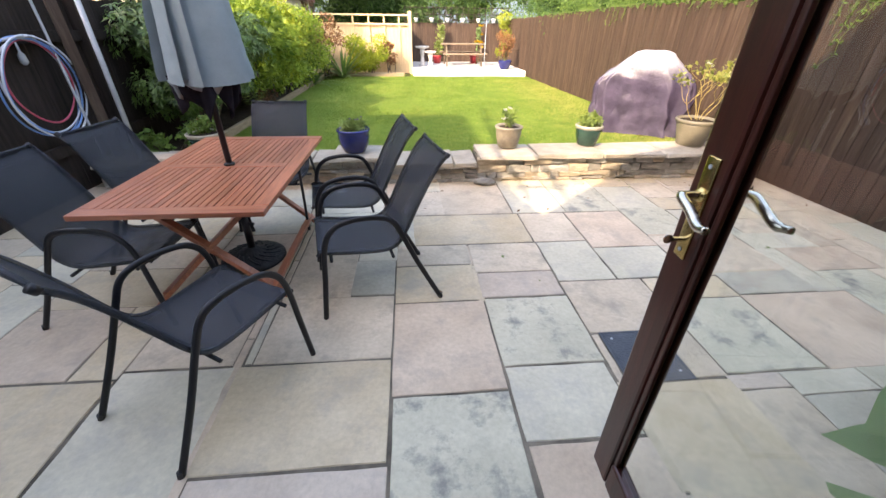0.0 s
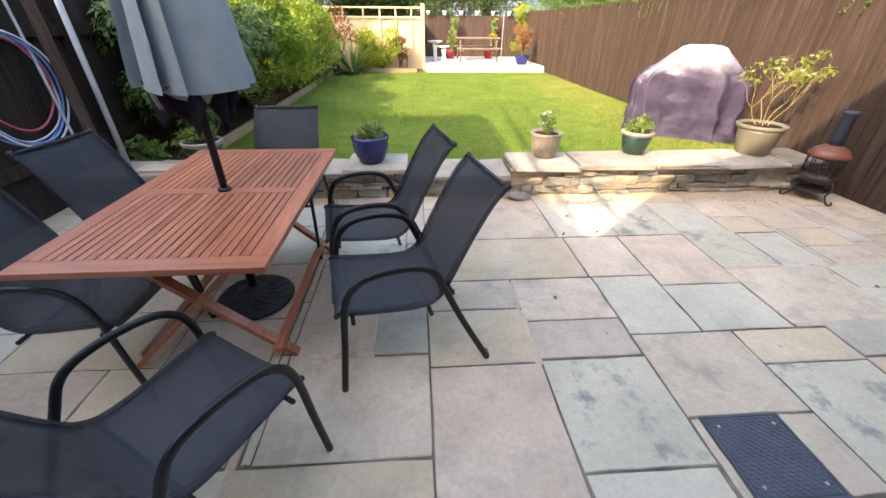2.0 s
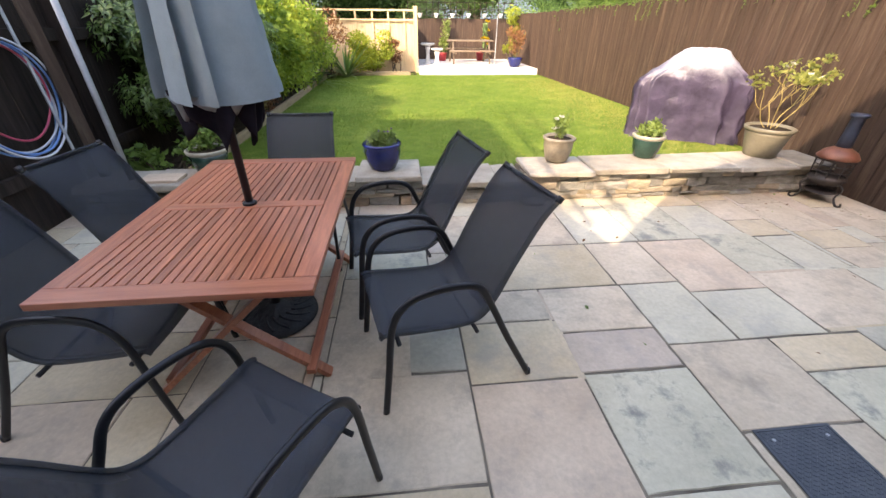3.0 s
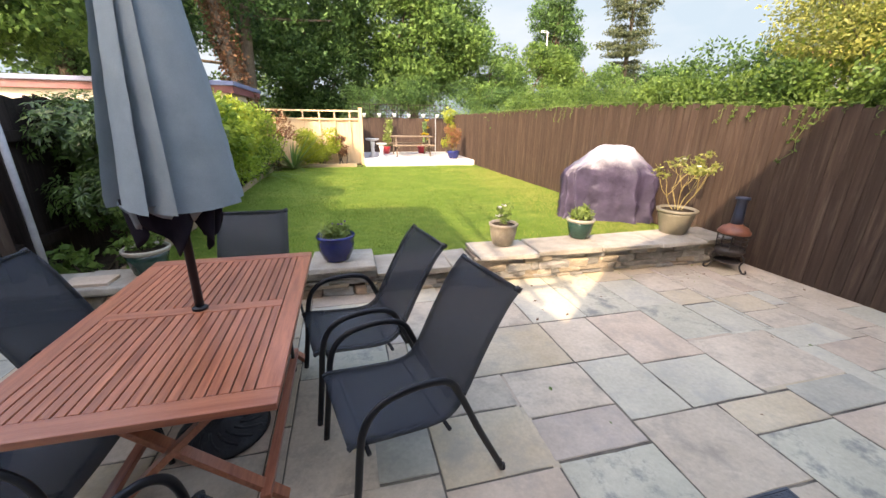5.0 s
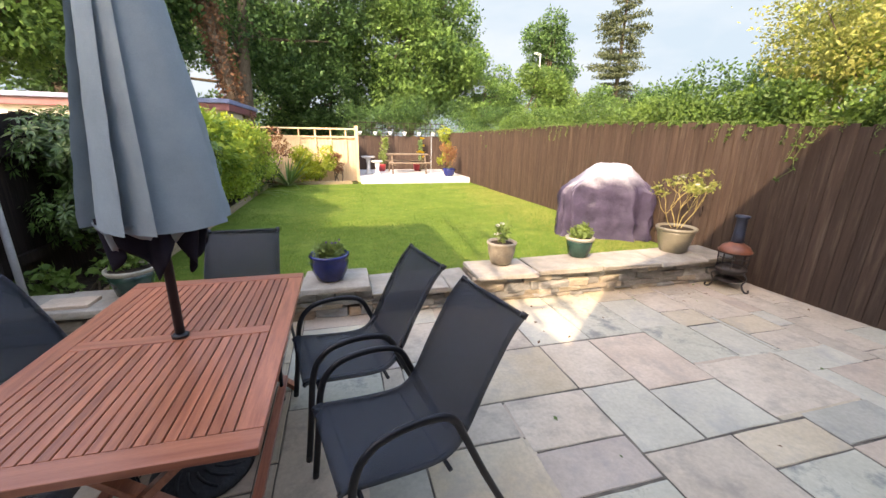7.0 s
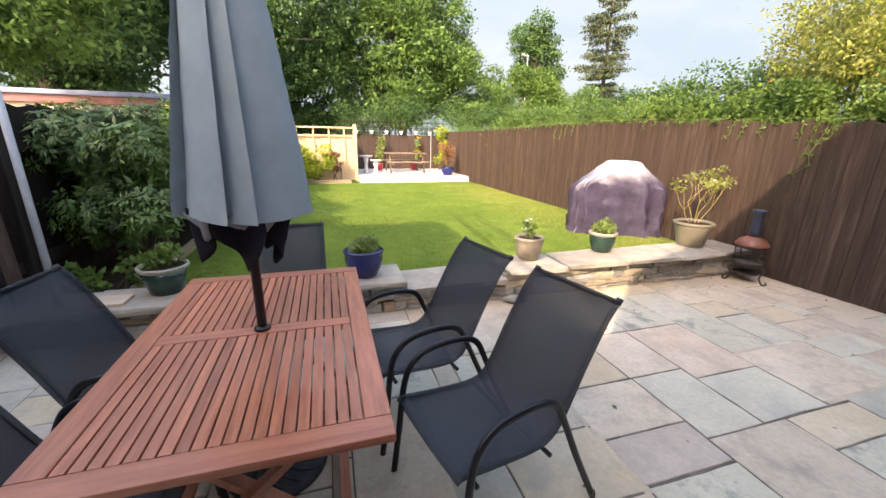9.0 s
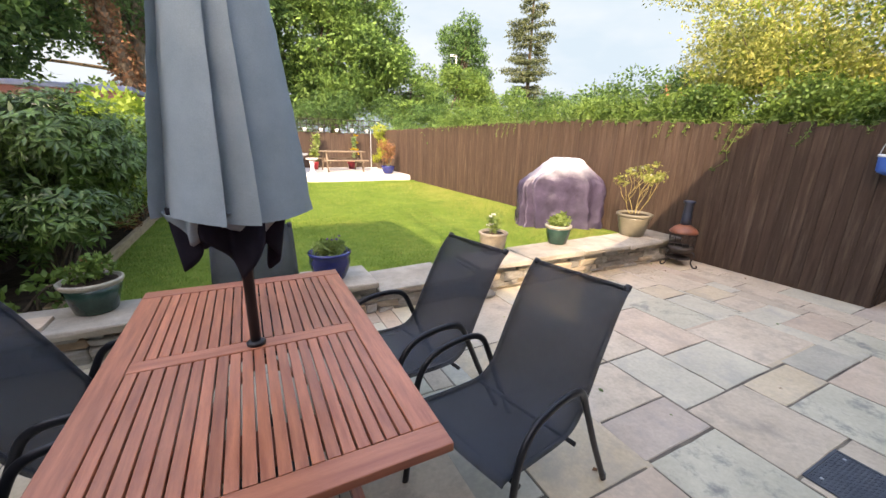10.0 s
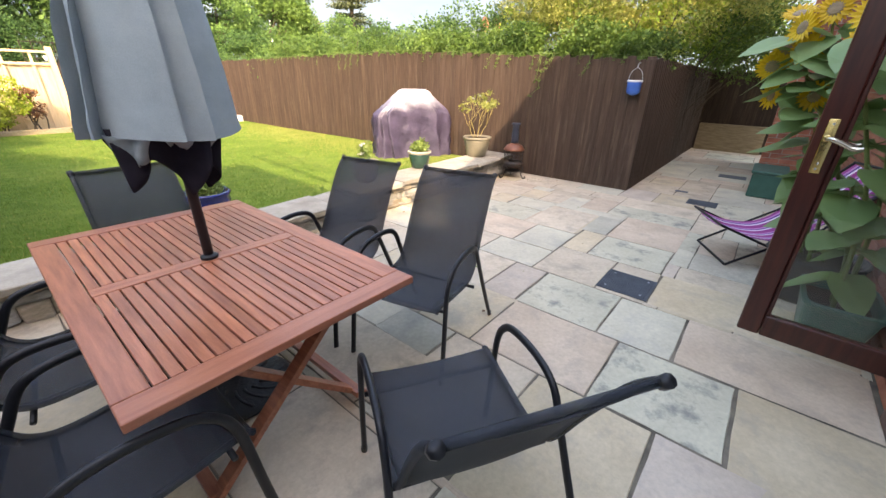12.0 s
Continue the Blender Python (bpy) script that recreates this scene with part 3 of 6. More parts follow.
# left boundary fence: dark boards with gaps, rails on this side, posts
left_fence = thing("left_fence", "dark weathered boarded fence with rails and slim gaps", "fence")
boards_l = [board_mesh("board", 0.135, 1.0, M_FENCE_DARK, 20 + s) for s in range(5)]
y = -1.0
while y < 15.6:
    ob = new("board", boards_l[r.randrange(5)])
    ob.parent = left_fence
    ob.matrix_basis = Matrix.Translation((-2.42, y, 0.0)) @ pose(0, 0, 0, 0, 0, 90 + r.uniform(-1, 1)) @ Matrix.Diagonal((1, 1, 1.80 + r.uniform(-.02, .02), 1))
    y += 0.133 + (0.006 if r.random() < 0.15 else 0)
for z in (0.45, 1.45):
    bm = bmesh.new()
    beam(bm, (-2.39, -1.0, z), (-2.39, 15.5, z), 0.06, 0.10)
    part("rail", bm, M_FENCE_DARK, left_fence)
for y in (1.2, 3.0, 5.45, 7.2, 9.0, 10.8, 12.6):
    bm = bmesh.new()
    box(bm, (-2.41, y - 0.05, -0.1), (-2.30, y + 0.05, 1.85), 0.006)
    part("post", bm, M_FENCE_DARK, left_fence)

# house: brick wall with the door opening, unseen roof whose edge throws the shade
HY = 0.56
DX0, DX1, DZ = 0.45, 1.76, 2.30
house = thing("house", "red brick house wall with a garden door opening", "house", kind="structure")
bm = bmesh.new()
for lo, hi in (((-5.0, HY - 0.31, -0.1), (DX0, HY - 0.012, 2.69)), ((DX1, HY - 0.31, -0.1), (9.6, HY - 0.012, 2.69)), ((DX0, HY - 0.31, DZ), (DX1, HY - 0.012, 2.69)), ((7.2, HY - 0.012, -0.1), (9.6, 1.36, 2.69))):
    box(bm, lo, hi)
part("wall", bm, M_JOINT, house)
bm = bmesh.new()
# unseen roofline, worked back from the shade edges along the sunlight
prof = [(-10, 2.7), (9.6, 2.7), (9.6, 4.5), (3.0, 4.75), (2.25, 5.33), (1.95, 5.36), (1.20, 5.05), (0.60, 4.70), (-0.46, 4.18), (-0.70, 3.18), (-1.92, 4.17), (-2.47, 4.80), (-4.72, 7.25), (-10, 7.25)]
front = [bm.verts.new((px, HY - 0.26, pz)) for px, pz in prof]
back = [bm.verts.new((px, -7.0, pz)) for px, pz in prof]
bm.faces.new(front)
bm.faces.new(back)
for k in range(len(prof)):
    j = (k + 1) % len(prof)
    bm.faces.new((front[k], front[j], back[j], back[k]))
part("roof", bm, M_SLATE, house)
# white sheet added on the unseen upper front to bounce light onto the patio
bm = bmesh.new()
gable = [bm.verts.new((px, HY - 0.25, pz)) for px, pz in prof]
gable_b = [bm.verts.new((px, HY - 0.258, pz)) for px, pz in prof]
bm.faces.new(gable)
bm.faces.new(gable_b[::-1])
for k in range(len(prof)):
    j = (k + 1) % len(prof)
    bm.faces.new((gable[k], gable_b[k], gable_b[j], gable[j]))
part("upper_render", bm, M_WHITEPAINT, house, "unseen white upper wall sheet added to bounce light")
# its lower counterpart, a white bounce sheet over the unseen bricks
bm = bmesh.new()
box(bm, (-5.0, HY - 0.010, 0.0), (DX0 - 0.01, HY + 0.004, 2.69))
part("lower_render", bm, M_WHITEPAINT, house, "unseen white lower wall sheet added to bounce light")
bm = bmesh.new()
box(bm, (-5.0, -7.0, -0.1), (9.6, -6.7, 2.9))
box(bm, (-5.0, -6.7, -0.1), (-4.7, HY - 0.33, 2.9))
box(bm, (9.3, -6.7, -0.1), (9.6, HY - 0.33, 2.9))
part("back_wall", bm, M_RENDER, house)
plate("floor", -4.7, 9.3, -6.7, HY - 0.33, -0.1, 0.20, M_TIMBER, "timber floor inside the house", "floor")
bm = bmesh.new()
box(bm, (DX0, HY - 0.32, 0.0), (DX1, HY + 0.03, 0.23), 0.01)
solo("door_sill", bm, M_MAHOG, "dark mahogany door sill", "sill", "structure")

# unseen ladder-shaped bars, added above the roof to throw the barred shadow
ladder = thing("roof_ladder", "unseen ladder-shaped bars set above the roof to throw a barred shadow", "ladder")
for off in (0.20, 0.62):
    bm = bmesh.new()
    beam(bm, (-4.9 + off, HY - 0.2, 7.7), (-1.21 + off, HY - 0.2, 3.47), 0.07, 0.05)
    part("rail", bm, M_GALV, ladder)
for k in range(6):
    f = 0.03 + k * 0.165
    bm = bmesh.new()
    ax, az = -4.9 + 3.95 * f, 7.7 - 4.53 * f
    tube(bm, [(ax + 0.15, HY - 0.2, az - 0.02), (ax + 0.70, HY - 0.2, az + 0.02)], 0.03, 6)
    part("rung", bm, M_GALV, ladder)

# low walling between patio and lawn
low_wall = thing("retaining_wall", "low coursed stone wall in grey and rust with flat copings", "wall", kind="structure")
bm = bmesh.new()
for x0, x1, zt in ((-2.3, 0.0, 0.24), (0.0, 0.82, 0.27), (0.82, 1.84, 0.19), (1.84, 5.12, 0.27)):
    box(bm, (x0, 4.78, -0.1), (x1 - 0.002, 5.10, zt))
part("core", bm, M_MORTAR, low_wall)


# ---- far end of the garden ----
plate("white_terrace", 1.24, 5.05, 14.35, 18.2, -0.1, 0.30, M_WHITE, "white paved raised terrace at the far end", "terrace")
back_fence = thing("back_fence", "dark brown fence topped with a square trellis", "fence")
x = 1.0
bb = [board_mesh("board", 0.15, 1.0, M_FENCE, 40 + s) for s in range(4)]
while x < 5.15:
    ob = new("board", bb[r.randrange(4)])
    ob.parent = back_fence
    ob.matrix_basis = Matrix.Translation((x, 18.15, 0.2)) @ Matrix.Diagonal((1, -1, 1.5 + r.uniform(-.01, .01), 1))
    x += 0.145
for k in range(19):
    bm = bmesh.new()
    box(bm, (1.0 + k * 0.23, 18.10, 1.70), (1.022 + k * 0.23, 18.12, 2.25))
    part("trellis_lath", bm, M_FENCE_DARK, back_fence)
for z in (1.78, 1.98, 2.2):
    bm = bmesh.new()
    box(bm, (1.0, 18.08, z), (5.1, 18.10, z + 0.022))
    part("trellis_rail", bm, M_FENCE_DARK, back_fence)
pine = thing("pine_panel", "new pale pine fence panel with an open top rail", "fence")
bm = bmesh.new()
box(bm, (-2.2, 15.33, 0.1), (1.12, 15.36, 1.62))
part("panel", bm, M_PINE, pine)
for x in (-1.9, -1.35, -0.72, -0.2, 0.3, 0.8):
    bm = bmesh.new()
    box(bm, (x, 15.27, 0.12), (x + 0.05, 15.33, 1.93 - 0.02), 0.004)
    part("batten", bm, M_PINE, pine)
for z in (1.60, 1.86):
    bm = bmesh.new()
    box(bm, (-2.2, 15.24, z), (1.12, 15.27, z + 0.05), 0.004)
    part("rail", bm, M_PINE, pine)
bm = bmesh.new()
box(bm, (1.12, 15.24, 0.1), (1.24, 15.36, 2.0), 0.006)
part("post", bm, M_PINE, pine)
bm = bmesh.new()
box(bm, (1.16, 15.36, 0.1), (1.20, 18.15, 1.55))
solo("side_screen", bm, M_FENCE_DARK, "dark timber side screen beside the terrace", "fence", "structure")
# timber lawn edging
bm = bmesh.new()
beam(bm, (-1.58, 5.3, 0.16), (-1.56, 13.9, 0.16), 0.06, 0.16, 0.01)
solo("timber_edging", bm, M_TIMBER, "weathered timber sleeper edging along the bed", "edging")
bm = bmesh.new()
beam(bm, (-1.5, 14.32, 0.16), (0.95, 14.32, 0.16), 0.06, 0.16, 0.01)
solo("timber_edging", bm, M_TIMBER, "weathered timber sleeper edging along the far bed", "edging")


# ---- garden table, chairs and parasol ----
TX0, TX1, TY0, TY1, TZ = -0.65, 0.315, 2.345, 3.915, 0.74
table = thing("garden_table", "reddish oiled hardwood slatted folding garden table", "table")
for nm, lo, hi, mt in (("side_rail", (TX0, TY0 + 0.09, TZ - 0.03), (TX0 + 0.085, TY1 - 0.09, TZ), M_TEAK), ("side_rail", (TX1 - 0.085, TY0 + 0.09, TZ - 0.03), (TX1, TY1 - 0.09, TZ), M_TEAK),
                       ("end_rail", (TX0, TY0, TZ - 0.03), (TX1, TY0 + 0.088, TZ), M_TEAK_X), ("end_rail", (TX0, TY1 - 0.088, TZ - 0.03), (TX1, TY1, TZ), M_TEAK_X),
                       ("middle_rail", (TX0 + 0.087, 3.092, TZ - 0.03), (TX1 - 0.087, 3.168, TZ), M_TEAK_X)):
    bm = bmesh.new()
    box(bm, lo, hi, 0.004)
    part(nm, bm, mt, table)
NS = 20
sw = (TX1 - TX0 - 0.174) / NS
for y0, y1 in ((TY0 + 0.091, 3.089), (3.171, TY1 - 0.091)):
    bm = bmesh.new()
    box(bm, (0.003, 0, -0.022), (sw - 0.003, y1 - y0, -0.002), 0.002)
    slat = mesh_of("slat", bm, M_TEAK)
    for k in range(NS):
        ob = new("slat", slat)
        ob.parent = table
        ob.location = (TX0 + 0.087 + k * sw, y0, TZ + random.uniform(-0.0012, 0.0012))
for y in (2.60, 3.66):
    for s in (1, -1):
        bm = bmesh.new()
        beam(bm, (-0.165 + s * 0.40, y + 0.025 * s, 0.0), (-0.165 - s * 0.34, y + 0.025 * s, TZ - 0.04), 0.055, 0.028)
        part("leg", bm, M_TEAK, table)
    bm = bmesh.new()
    box(bm, (TX0 + 0.12, y - 0.06, TZ - 0.07), (TX1 - 0.12, y + 0.06, TZ - 0.032), 0.003)
    part("cross_bar", bm, M_TEAK_X, table)
for x in (0.16, -0.49):
    bm = bmesh.new()
    beam(bm, (x, 2.56, 0.085), (x, 3.70, 0.085), 0.045, 0.03)
    part("stretcher", bm, M_TEAK, table)

PX, PY = -0.15, 3.11
base_t = thing("parasol_stand", "round black cast parasol base with scrolled relief", "parasol base", at=(PX, PY, 0))
bm = bmesh.new()
lathe(bm, [(0.22, 0.0), (0.232, 0.012), (0.23, 0.03), (0.21, 0.045), (0.15, 0.062), (0.07, 0.082), (0.045, 0.10), (0.03, 0.11)], 40)
part("disc", bm, M_CASTIRON, base_t, smooth=True)
for k in range(16):
    a = 2 * math.pi * k / 16
    bm = bmesh.new()
    pts = [(math.cos(a + q * 0.14) * (0.10 + q * 0.026), math.sin(a + q * 0.14) * (0.10 + q * 0.026), 0.074 - q * 0.007) for q in range(5)]
    tube(bm, pts, 0.008, 6)
    part("scroll", bm, M_CASTIRON, base_t, smooth=True)
bm = bmesh.new()
tube(bm, [(0, 0, 0.09), (0, 0, 0.40)], 0.027, 14)
part("socket", bm, M_BLACK, base_t, smooth=True)
bm = bmesh.new()
tube(bm, [(0.025, 0, 0.30), (0.06, 0, 0.30)], 0.012, 8)
part("screw", bm, M_BLACK, base_t)

parasol = thing("parasol", "closed grey fabric parasol on a black pole through the table", "parasol", at=(PX, PY, 0))
parasol.matrix_basis = pose(PX, PY, 0, -1.6, -0.3, 0)
bm = bmesh.new()
tube(bm, [(0, 0, 0.12), (0, 0, 2.52)], 0.02, 14)
part("pole", bm, M_BLACK, parasol, smooth=True)
bm = bmesh.new()
lathe(bm, [(0.034, TZ + 0.001), (0.036, TZ + 0.012), (0.024, TZ + 0.02)], 20)
part("collar", bm, M_BLACK, parasol, smooth=True)


PLEATS = (1.0, 0.62, 1.25, 0.8, 1.1, 0.55, 1.2, 0.75)


def pleat_section():
    """Cross-section of the furled cloth: panels that lap over the next one and double back beneath. (angle, radius, place along the panel)"""
    out, a0 = [], 0.25
    for w in PLEATS:
        a1 = a0 + w / sum(PLEATS) * 2 * math.pi
        lap = a1 + 0.20 * w
        for k in range(13):
            f = k / 12
            out.append((a0 + (lap - a0) * f, 0.85 + 0.23 * f - 0.07 * math.sin(math.pi * f), f))
        for k in range(1, 5):
            f = k / 5
            out.append((lap + (a1 - lap) * f, 1.05 - 0.20 * f, 1.0))
        a0 = a1
    return out


SECTION = pleat_section()
NA, NZ = len(SECTION), 44
bm = bmesh.new()
rings = []
for j in range(NZ + 1):
    f = j / NZ
    row = []
    for a, sr, u in SECTION:
        zb = 1.258 + 0.012 * math.sin(2 * a + 0.6)
        z = 2.50 - (2.50 - zb) * f
        t = (2.50 - z) / 1.25
        R = 0.045 + 0.200 * t ** 0.66
        k = min(1, 0.25 + t)
        wr = 0.020 * noise.noise((a * 2.0, z * 4, 0)) + 0.020 * noise.noise((a * 6 + z * 4, z * 14, 3)) * (0.4 + u)
        rr = R * (sr * k + (1 - k) + wr)
        aa = a + 0.10 * math.sin(2.2 * z + a) * t * 0.5
        row.append(bm.verts.new((rr * math.cos(aa) * 1.03 - 0.012 * t, rr * math.sin(aa) + 0.055 * t, z)))
    rings.append(row)
for j in range(NZ):
    for k in range(NA):
        bm.faces.new((rings[j][k], rings[j + 1][k], rings[j + 1][(k + 1) % NA], rings[j][(k + 1) % NA]))
canopy = part("canopy", bm, M_CANOPY, parasol, "grey furled canopy cloth", smooth=True)
sol = canopy.modifiers.new("cloth", "SOLIDIFY")
sol.thickness = 0.003
canopy.modifiers.new("hem", "EDGE_SPLIT").split_angle = 0.9
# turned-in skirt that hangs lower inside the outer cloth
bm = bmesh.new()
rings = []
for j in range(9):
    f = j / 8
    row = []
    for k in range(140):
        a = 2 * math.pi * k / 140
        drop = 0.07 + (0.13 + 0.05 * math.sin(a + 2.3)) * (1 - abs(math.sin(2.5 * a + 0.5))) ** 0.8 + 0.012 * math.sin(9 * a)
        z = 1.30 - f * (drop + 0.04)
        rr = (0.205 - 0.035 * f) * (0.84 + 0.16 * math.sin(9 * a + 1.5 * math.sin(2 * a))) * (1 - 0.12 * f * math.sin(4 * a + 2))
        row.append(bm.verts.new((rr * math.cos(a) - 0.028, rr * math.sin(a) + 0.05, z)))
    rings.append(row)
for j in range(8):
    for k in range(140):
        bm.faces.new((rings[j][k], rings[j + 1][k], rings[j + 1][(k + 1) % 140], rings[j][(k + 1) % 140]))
skirt = part("skirt", bm, M_SKIRT, parasol, "dark underside of the folded cloth", smooth=True)
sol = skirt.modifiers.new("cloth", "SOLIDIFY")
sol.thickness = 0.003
# grey cloth doubled under the hem in loose folds
for a0, wide, z0, z1, r0, r1 in ((-1.15, 0.75, 1.285, 1.19, 0.20, 0.15), (3.75, 0.55, 1.285, 1.165, 0.20, 0.165), (-2.0, 0.45, 1.28, 1.215, 0.18, 0.12)):
    bm = bmesh.new()
    rows = []
    for j in range(6):
        f = j / 5
        row = []
        for k in range(15):
            u = k / 14 * 2 - 1
            a = a0 + u * wide * (1 - 0.35 * f)
            rr = (r0 + (r1 - r0) * f) * (1 + 0.09 * math.sin(5 * u + 2 * f + a0))
            row.append(bm.verts.new((rr * math.cos(a) - 0.02, rr * math.sin(a) + 0.052, z0 + (z1 - z0) * f * (1 - 0.45 * u * u) + 0.008 * math.sin(7 * u))))
        rows.append(row)
    for p, q in zip(rows, rows[1:]):
        for k in range(14):
            bm.faces.new((p[k], p[k + 1], q[k + 1], q[k]))
    flap = part("hem_fold", bm, M_CANOPY, parasol, smooth=True)
    flap.modifiers.new("cloth", "SOLIDIFY").thickness = 0.003
bm = bmesh.new()
lathe(bm, [(0.045, 2.49), (0.03, 2.53), (0.018, 2.57), (0.004, 2.60)], 14)
part("finial", bm, M_BLACK, parasol, smooth=True)


def garden_chair(at, rz, label):
    """Steel-framed stacking chair with a one-piece mesh sling; the front is +y."""
    c = thing("garden_chair", label, "chair", "chairs round the table", at=at, rz=rz)
    prof = curve_pts([(0, 0.375, 0.425), (0, 0.34, 0.437), (0, 0.20, 0.418), (0, 0.0, 0.40), (0, -0.09, 0.425), (0, -0.15, 0.505), (0, -0.235, 0.68), (0, -0.335, 0.86), (0, -0.405, 0.945)], 5)
    bm = bmesh.new()
    rows = []
    for i, p in enumerate(prof):
        w = 0.240 - 0.010 * (i / len(prof))
        sag = 0.012
        row = []
        for k in range(9):
            u = k / 8 * 2 - 1
            n = Vector((0, 0, -1)) if p.z < 0.45 else Vector((0, -0.85, -0.5))
            row.append(bm.verts.new(Vector((u * w, p.y, p.z)) + n * sag * (1 - u * u)))
        rows.append(row)
    for a, b in zip(rows, rows[1:]):
        for k in range(8):
            bm.faces.new((a[k], a[k + 1], b[k + 1], b[k]))
    sling = part("sling", bm, M_SLING, c, "dark grey woven mesh seat and back", smooth=True)
    sd = sling.modifiers.new("cloth", "SOLIDIFY")
    sd.thickness = 0.004
    for s in (-1, 1):
        bm = bmesh.new()
        tube(bm, [Vector((s * (0.248 - 0.010 * (i / len(prof))), p.y, p.z)) for i, p in enumerate(prof)], 0.0115, 8, 1.0)
        part("side_frame", bm, M_SLING, c, smooth=True)
        bm = bmesh.new()
        q = prof[-1]
        tube(bm, [(s * 0.236, q.y + 0.004, q.z - 0.01), (s * 0.236, q.y - 0.012, q.z + 0.012)], 0.0155, 8)
        part("end_cap", bm, M_BLACK, c, smooth=True)
        leg = curve_pts([(s * 0.288, 0.385, 0.0), (s * 0.285, 0.355, 0.25), (s * 0.280, 0.325, 0.50), (s * 0.278, 0.265, 0.60), (s * 0.276, 0.17, 0.635), (s * 0.274, 0.03, 0.637), (s * 0.272, -0.065, 0.60),
                         (s * 0.272, -0.125, 0.49), (s * 0.280, -0.22, 0.28), (s * 0.290, -0.36, 0.0)], 5)
        bm = bmesh.new()
        tube(bm, leg, 0.0162, 10, 0.72)
        part("arm_loop", bm, M_BLACK, c, smooth=True)
        for fy in (0.385, -0.36):
            bm = bmesh.new()
            tube(bm, [(s * 0.289, fy, 0.0), (s * 0.288, fy * 0.99, 0.03)], 0.0138, 8)
            part("foot_cap", bm, M_BLACKPLASTIC, c)
    for y, z in ((0.30, 0.395), (-0.06, 0.362)):
        bm = bmesh.new()
        tube(bm, [(-0.275, y, z), (0.275, y, z)], 0.010, 8)
        part("cross_bar", bm, M_BLACK, c, smooth=True)
    bm = bmesh.new()
    q = prof[-1]
    tube(bm, [(-0.236, q.y, q.z), (0.236, q.y, q.z)], 0.0105, 8)
    part("top_bar", bm, M_SLING, c, smooth=True)
    return c


def facing(fx, fy):
    return math.degrees(math.atan2(fy, fx)) - 90


CHAIR = "dark grey mesh garden chair"
chair = garden_chair((0.835, 2.728, 0), facing(-0.973, -0.232), CHAIR + " beside the hardwood table")
for px, py, fx, fy, words in ((0.672, 3.395, -0.978, -0.207, " drawn up to the table side"), (-0.13, 3.96, 0.0, -1.0, " at the lawn end of the table"),
                              (-0.74, 2.66, 1.0, -0.02, " tucked under the table"), (-0.735, 3.34, 0.993, -0.12, " on the fence side of the table"),
                              (0.062, 1.884, 0.517, 0.856, " turned askew at the table end")):
    tagged(copy_thing(chair, pose(px, py, 0, 0, 0, facing(fx, fy))), CHAIR + words)


# ---- pots on the walling ----
def pot(name, at, profile, material, label, rim=None, soil_r=None, soil_z=None, rim_mat=None):
    t = thing(name, label, "plant pot", at=at)
    bm = bmesh.new()
    lathe(bm, profile, 32)
    part("pot_body", bm, material, t, smooth=True)
    if rim:
        bm = bmesh.new()
        lathe(bm, rim, 32)
        part("rim", bm, rim_mat, t, smooth=True)
    bm = bmesh.new()
    lathe(bm, [(soil_r, soil_z - 0.02), (soil_r * 0.98, soil_z), (0.02, soil_z + 0.012)], 20)
    part("soil", bm, M_SOIL, t)
    return t


def potted_plant(name, at, label, blobs, n, l, w, material, seed, stems, stem_mat=M_STEM, flower=None, nf=0, fsize=0.02, top=0.3):
    t = thing(name, label, "plant", at=at)
    rng = np.random.default_rng(seed)
    tips = []
    for _ in range(stems):
        bm = bmesh.new()
        a, rr = rng.uniform(0, 6.28), rng.uniform(0.2, 1.0)
        b = blobs[rng.integers(len(blobs))]
        e = Vector((b[0] + rng.uniform(-1, 1) * b[3] * 0.8, b[1] + rng.uniform(-1, 1) * b[4] * 0.8, b[2] + rng.uniform(-0.2, 1) * b[5]))
        s0 = Vector((math.cos(a) * 0.04, math.sin(a) * 0.04, -0.01))
        tube(bm, curve_pts([s0, s0.lerp(e, 0.5) + Vector((rng.uniform(-.02, .02), rng.uniform(-.02, .02), 0.02)), e], 4), [0.0045 * (1 - 0.07 * k) for k in range(9)], 5)
        tips.append(e)
        part("stem", bm, stem_mat, t, smooth=True)
    foliage("foliage", blobs, n, l, w, material, t, seed, shell=0.2)
    if flower:
        for k in range(nf):
            e = tips[k % len(tips)]
            bm = bmesh.new()
            for p in range(7):
                a = p * 6.283 / 7
                m = Matrix.Translation(e) @ Euler((rng.uniform(-.4, .4) + 0.5, rng.uniform(-.4, .4), a)).to_matrix().to_4x4()
                vs = [bm.verts.new(m @ Vector(q)) for q in ((0, 0, 0), (fsize * 0.5, fsize * 0.6, 0.004), (0, fsize * 1.1, 0.008), (-fsize * 0.5, fsize * 0.6, 0.004))]
                bm.faces.new(vs)
            part("flower", bm, flower, t)
    return t


blue_pot = pot("blue_pot", (0.45, 4.86, 0.335), [(0.125, 0), (0.137, 0.01), (0.18, 0.10), (0.195, 0.18), (0.19, 0.215), (0.20, 0.228), (0.206, 0.25), (0.19, 0.262), (0.175, 0.255), (0.17, 0.21)], M_BLUEGLAZE,
    "glossy cobalt blue glazed pot on the stone block", soil_r=0.15, soil_z=0.215)
blue_pot.scale = (0.9, 0.9, 0.97)
potted_plant("viola_plant", (0.45, 4.87, 0.545), "pale green bedding plant with dark flowers in the blue pot", [(0, 0, 0.05, 0.14, 0.14, 0.07), (0.05, 0.02, 0.08, 0.09, 0.09, 0.07), (-0.05, 0, 0.08, 0.09, 0.09, 0.07)], 700, 0.065, 0.016, L_POT, 11, 22, flower=L_PURPLE, nf=4, fsize=0.016)
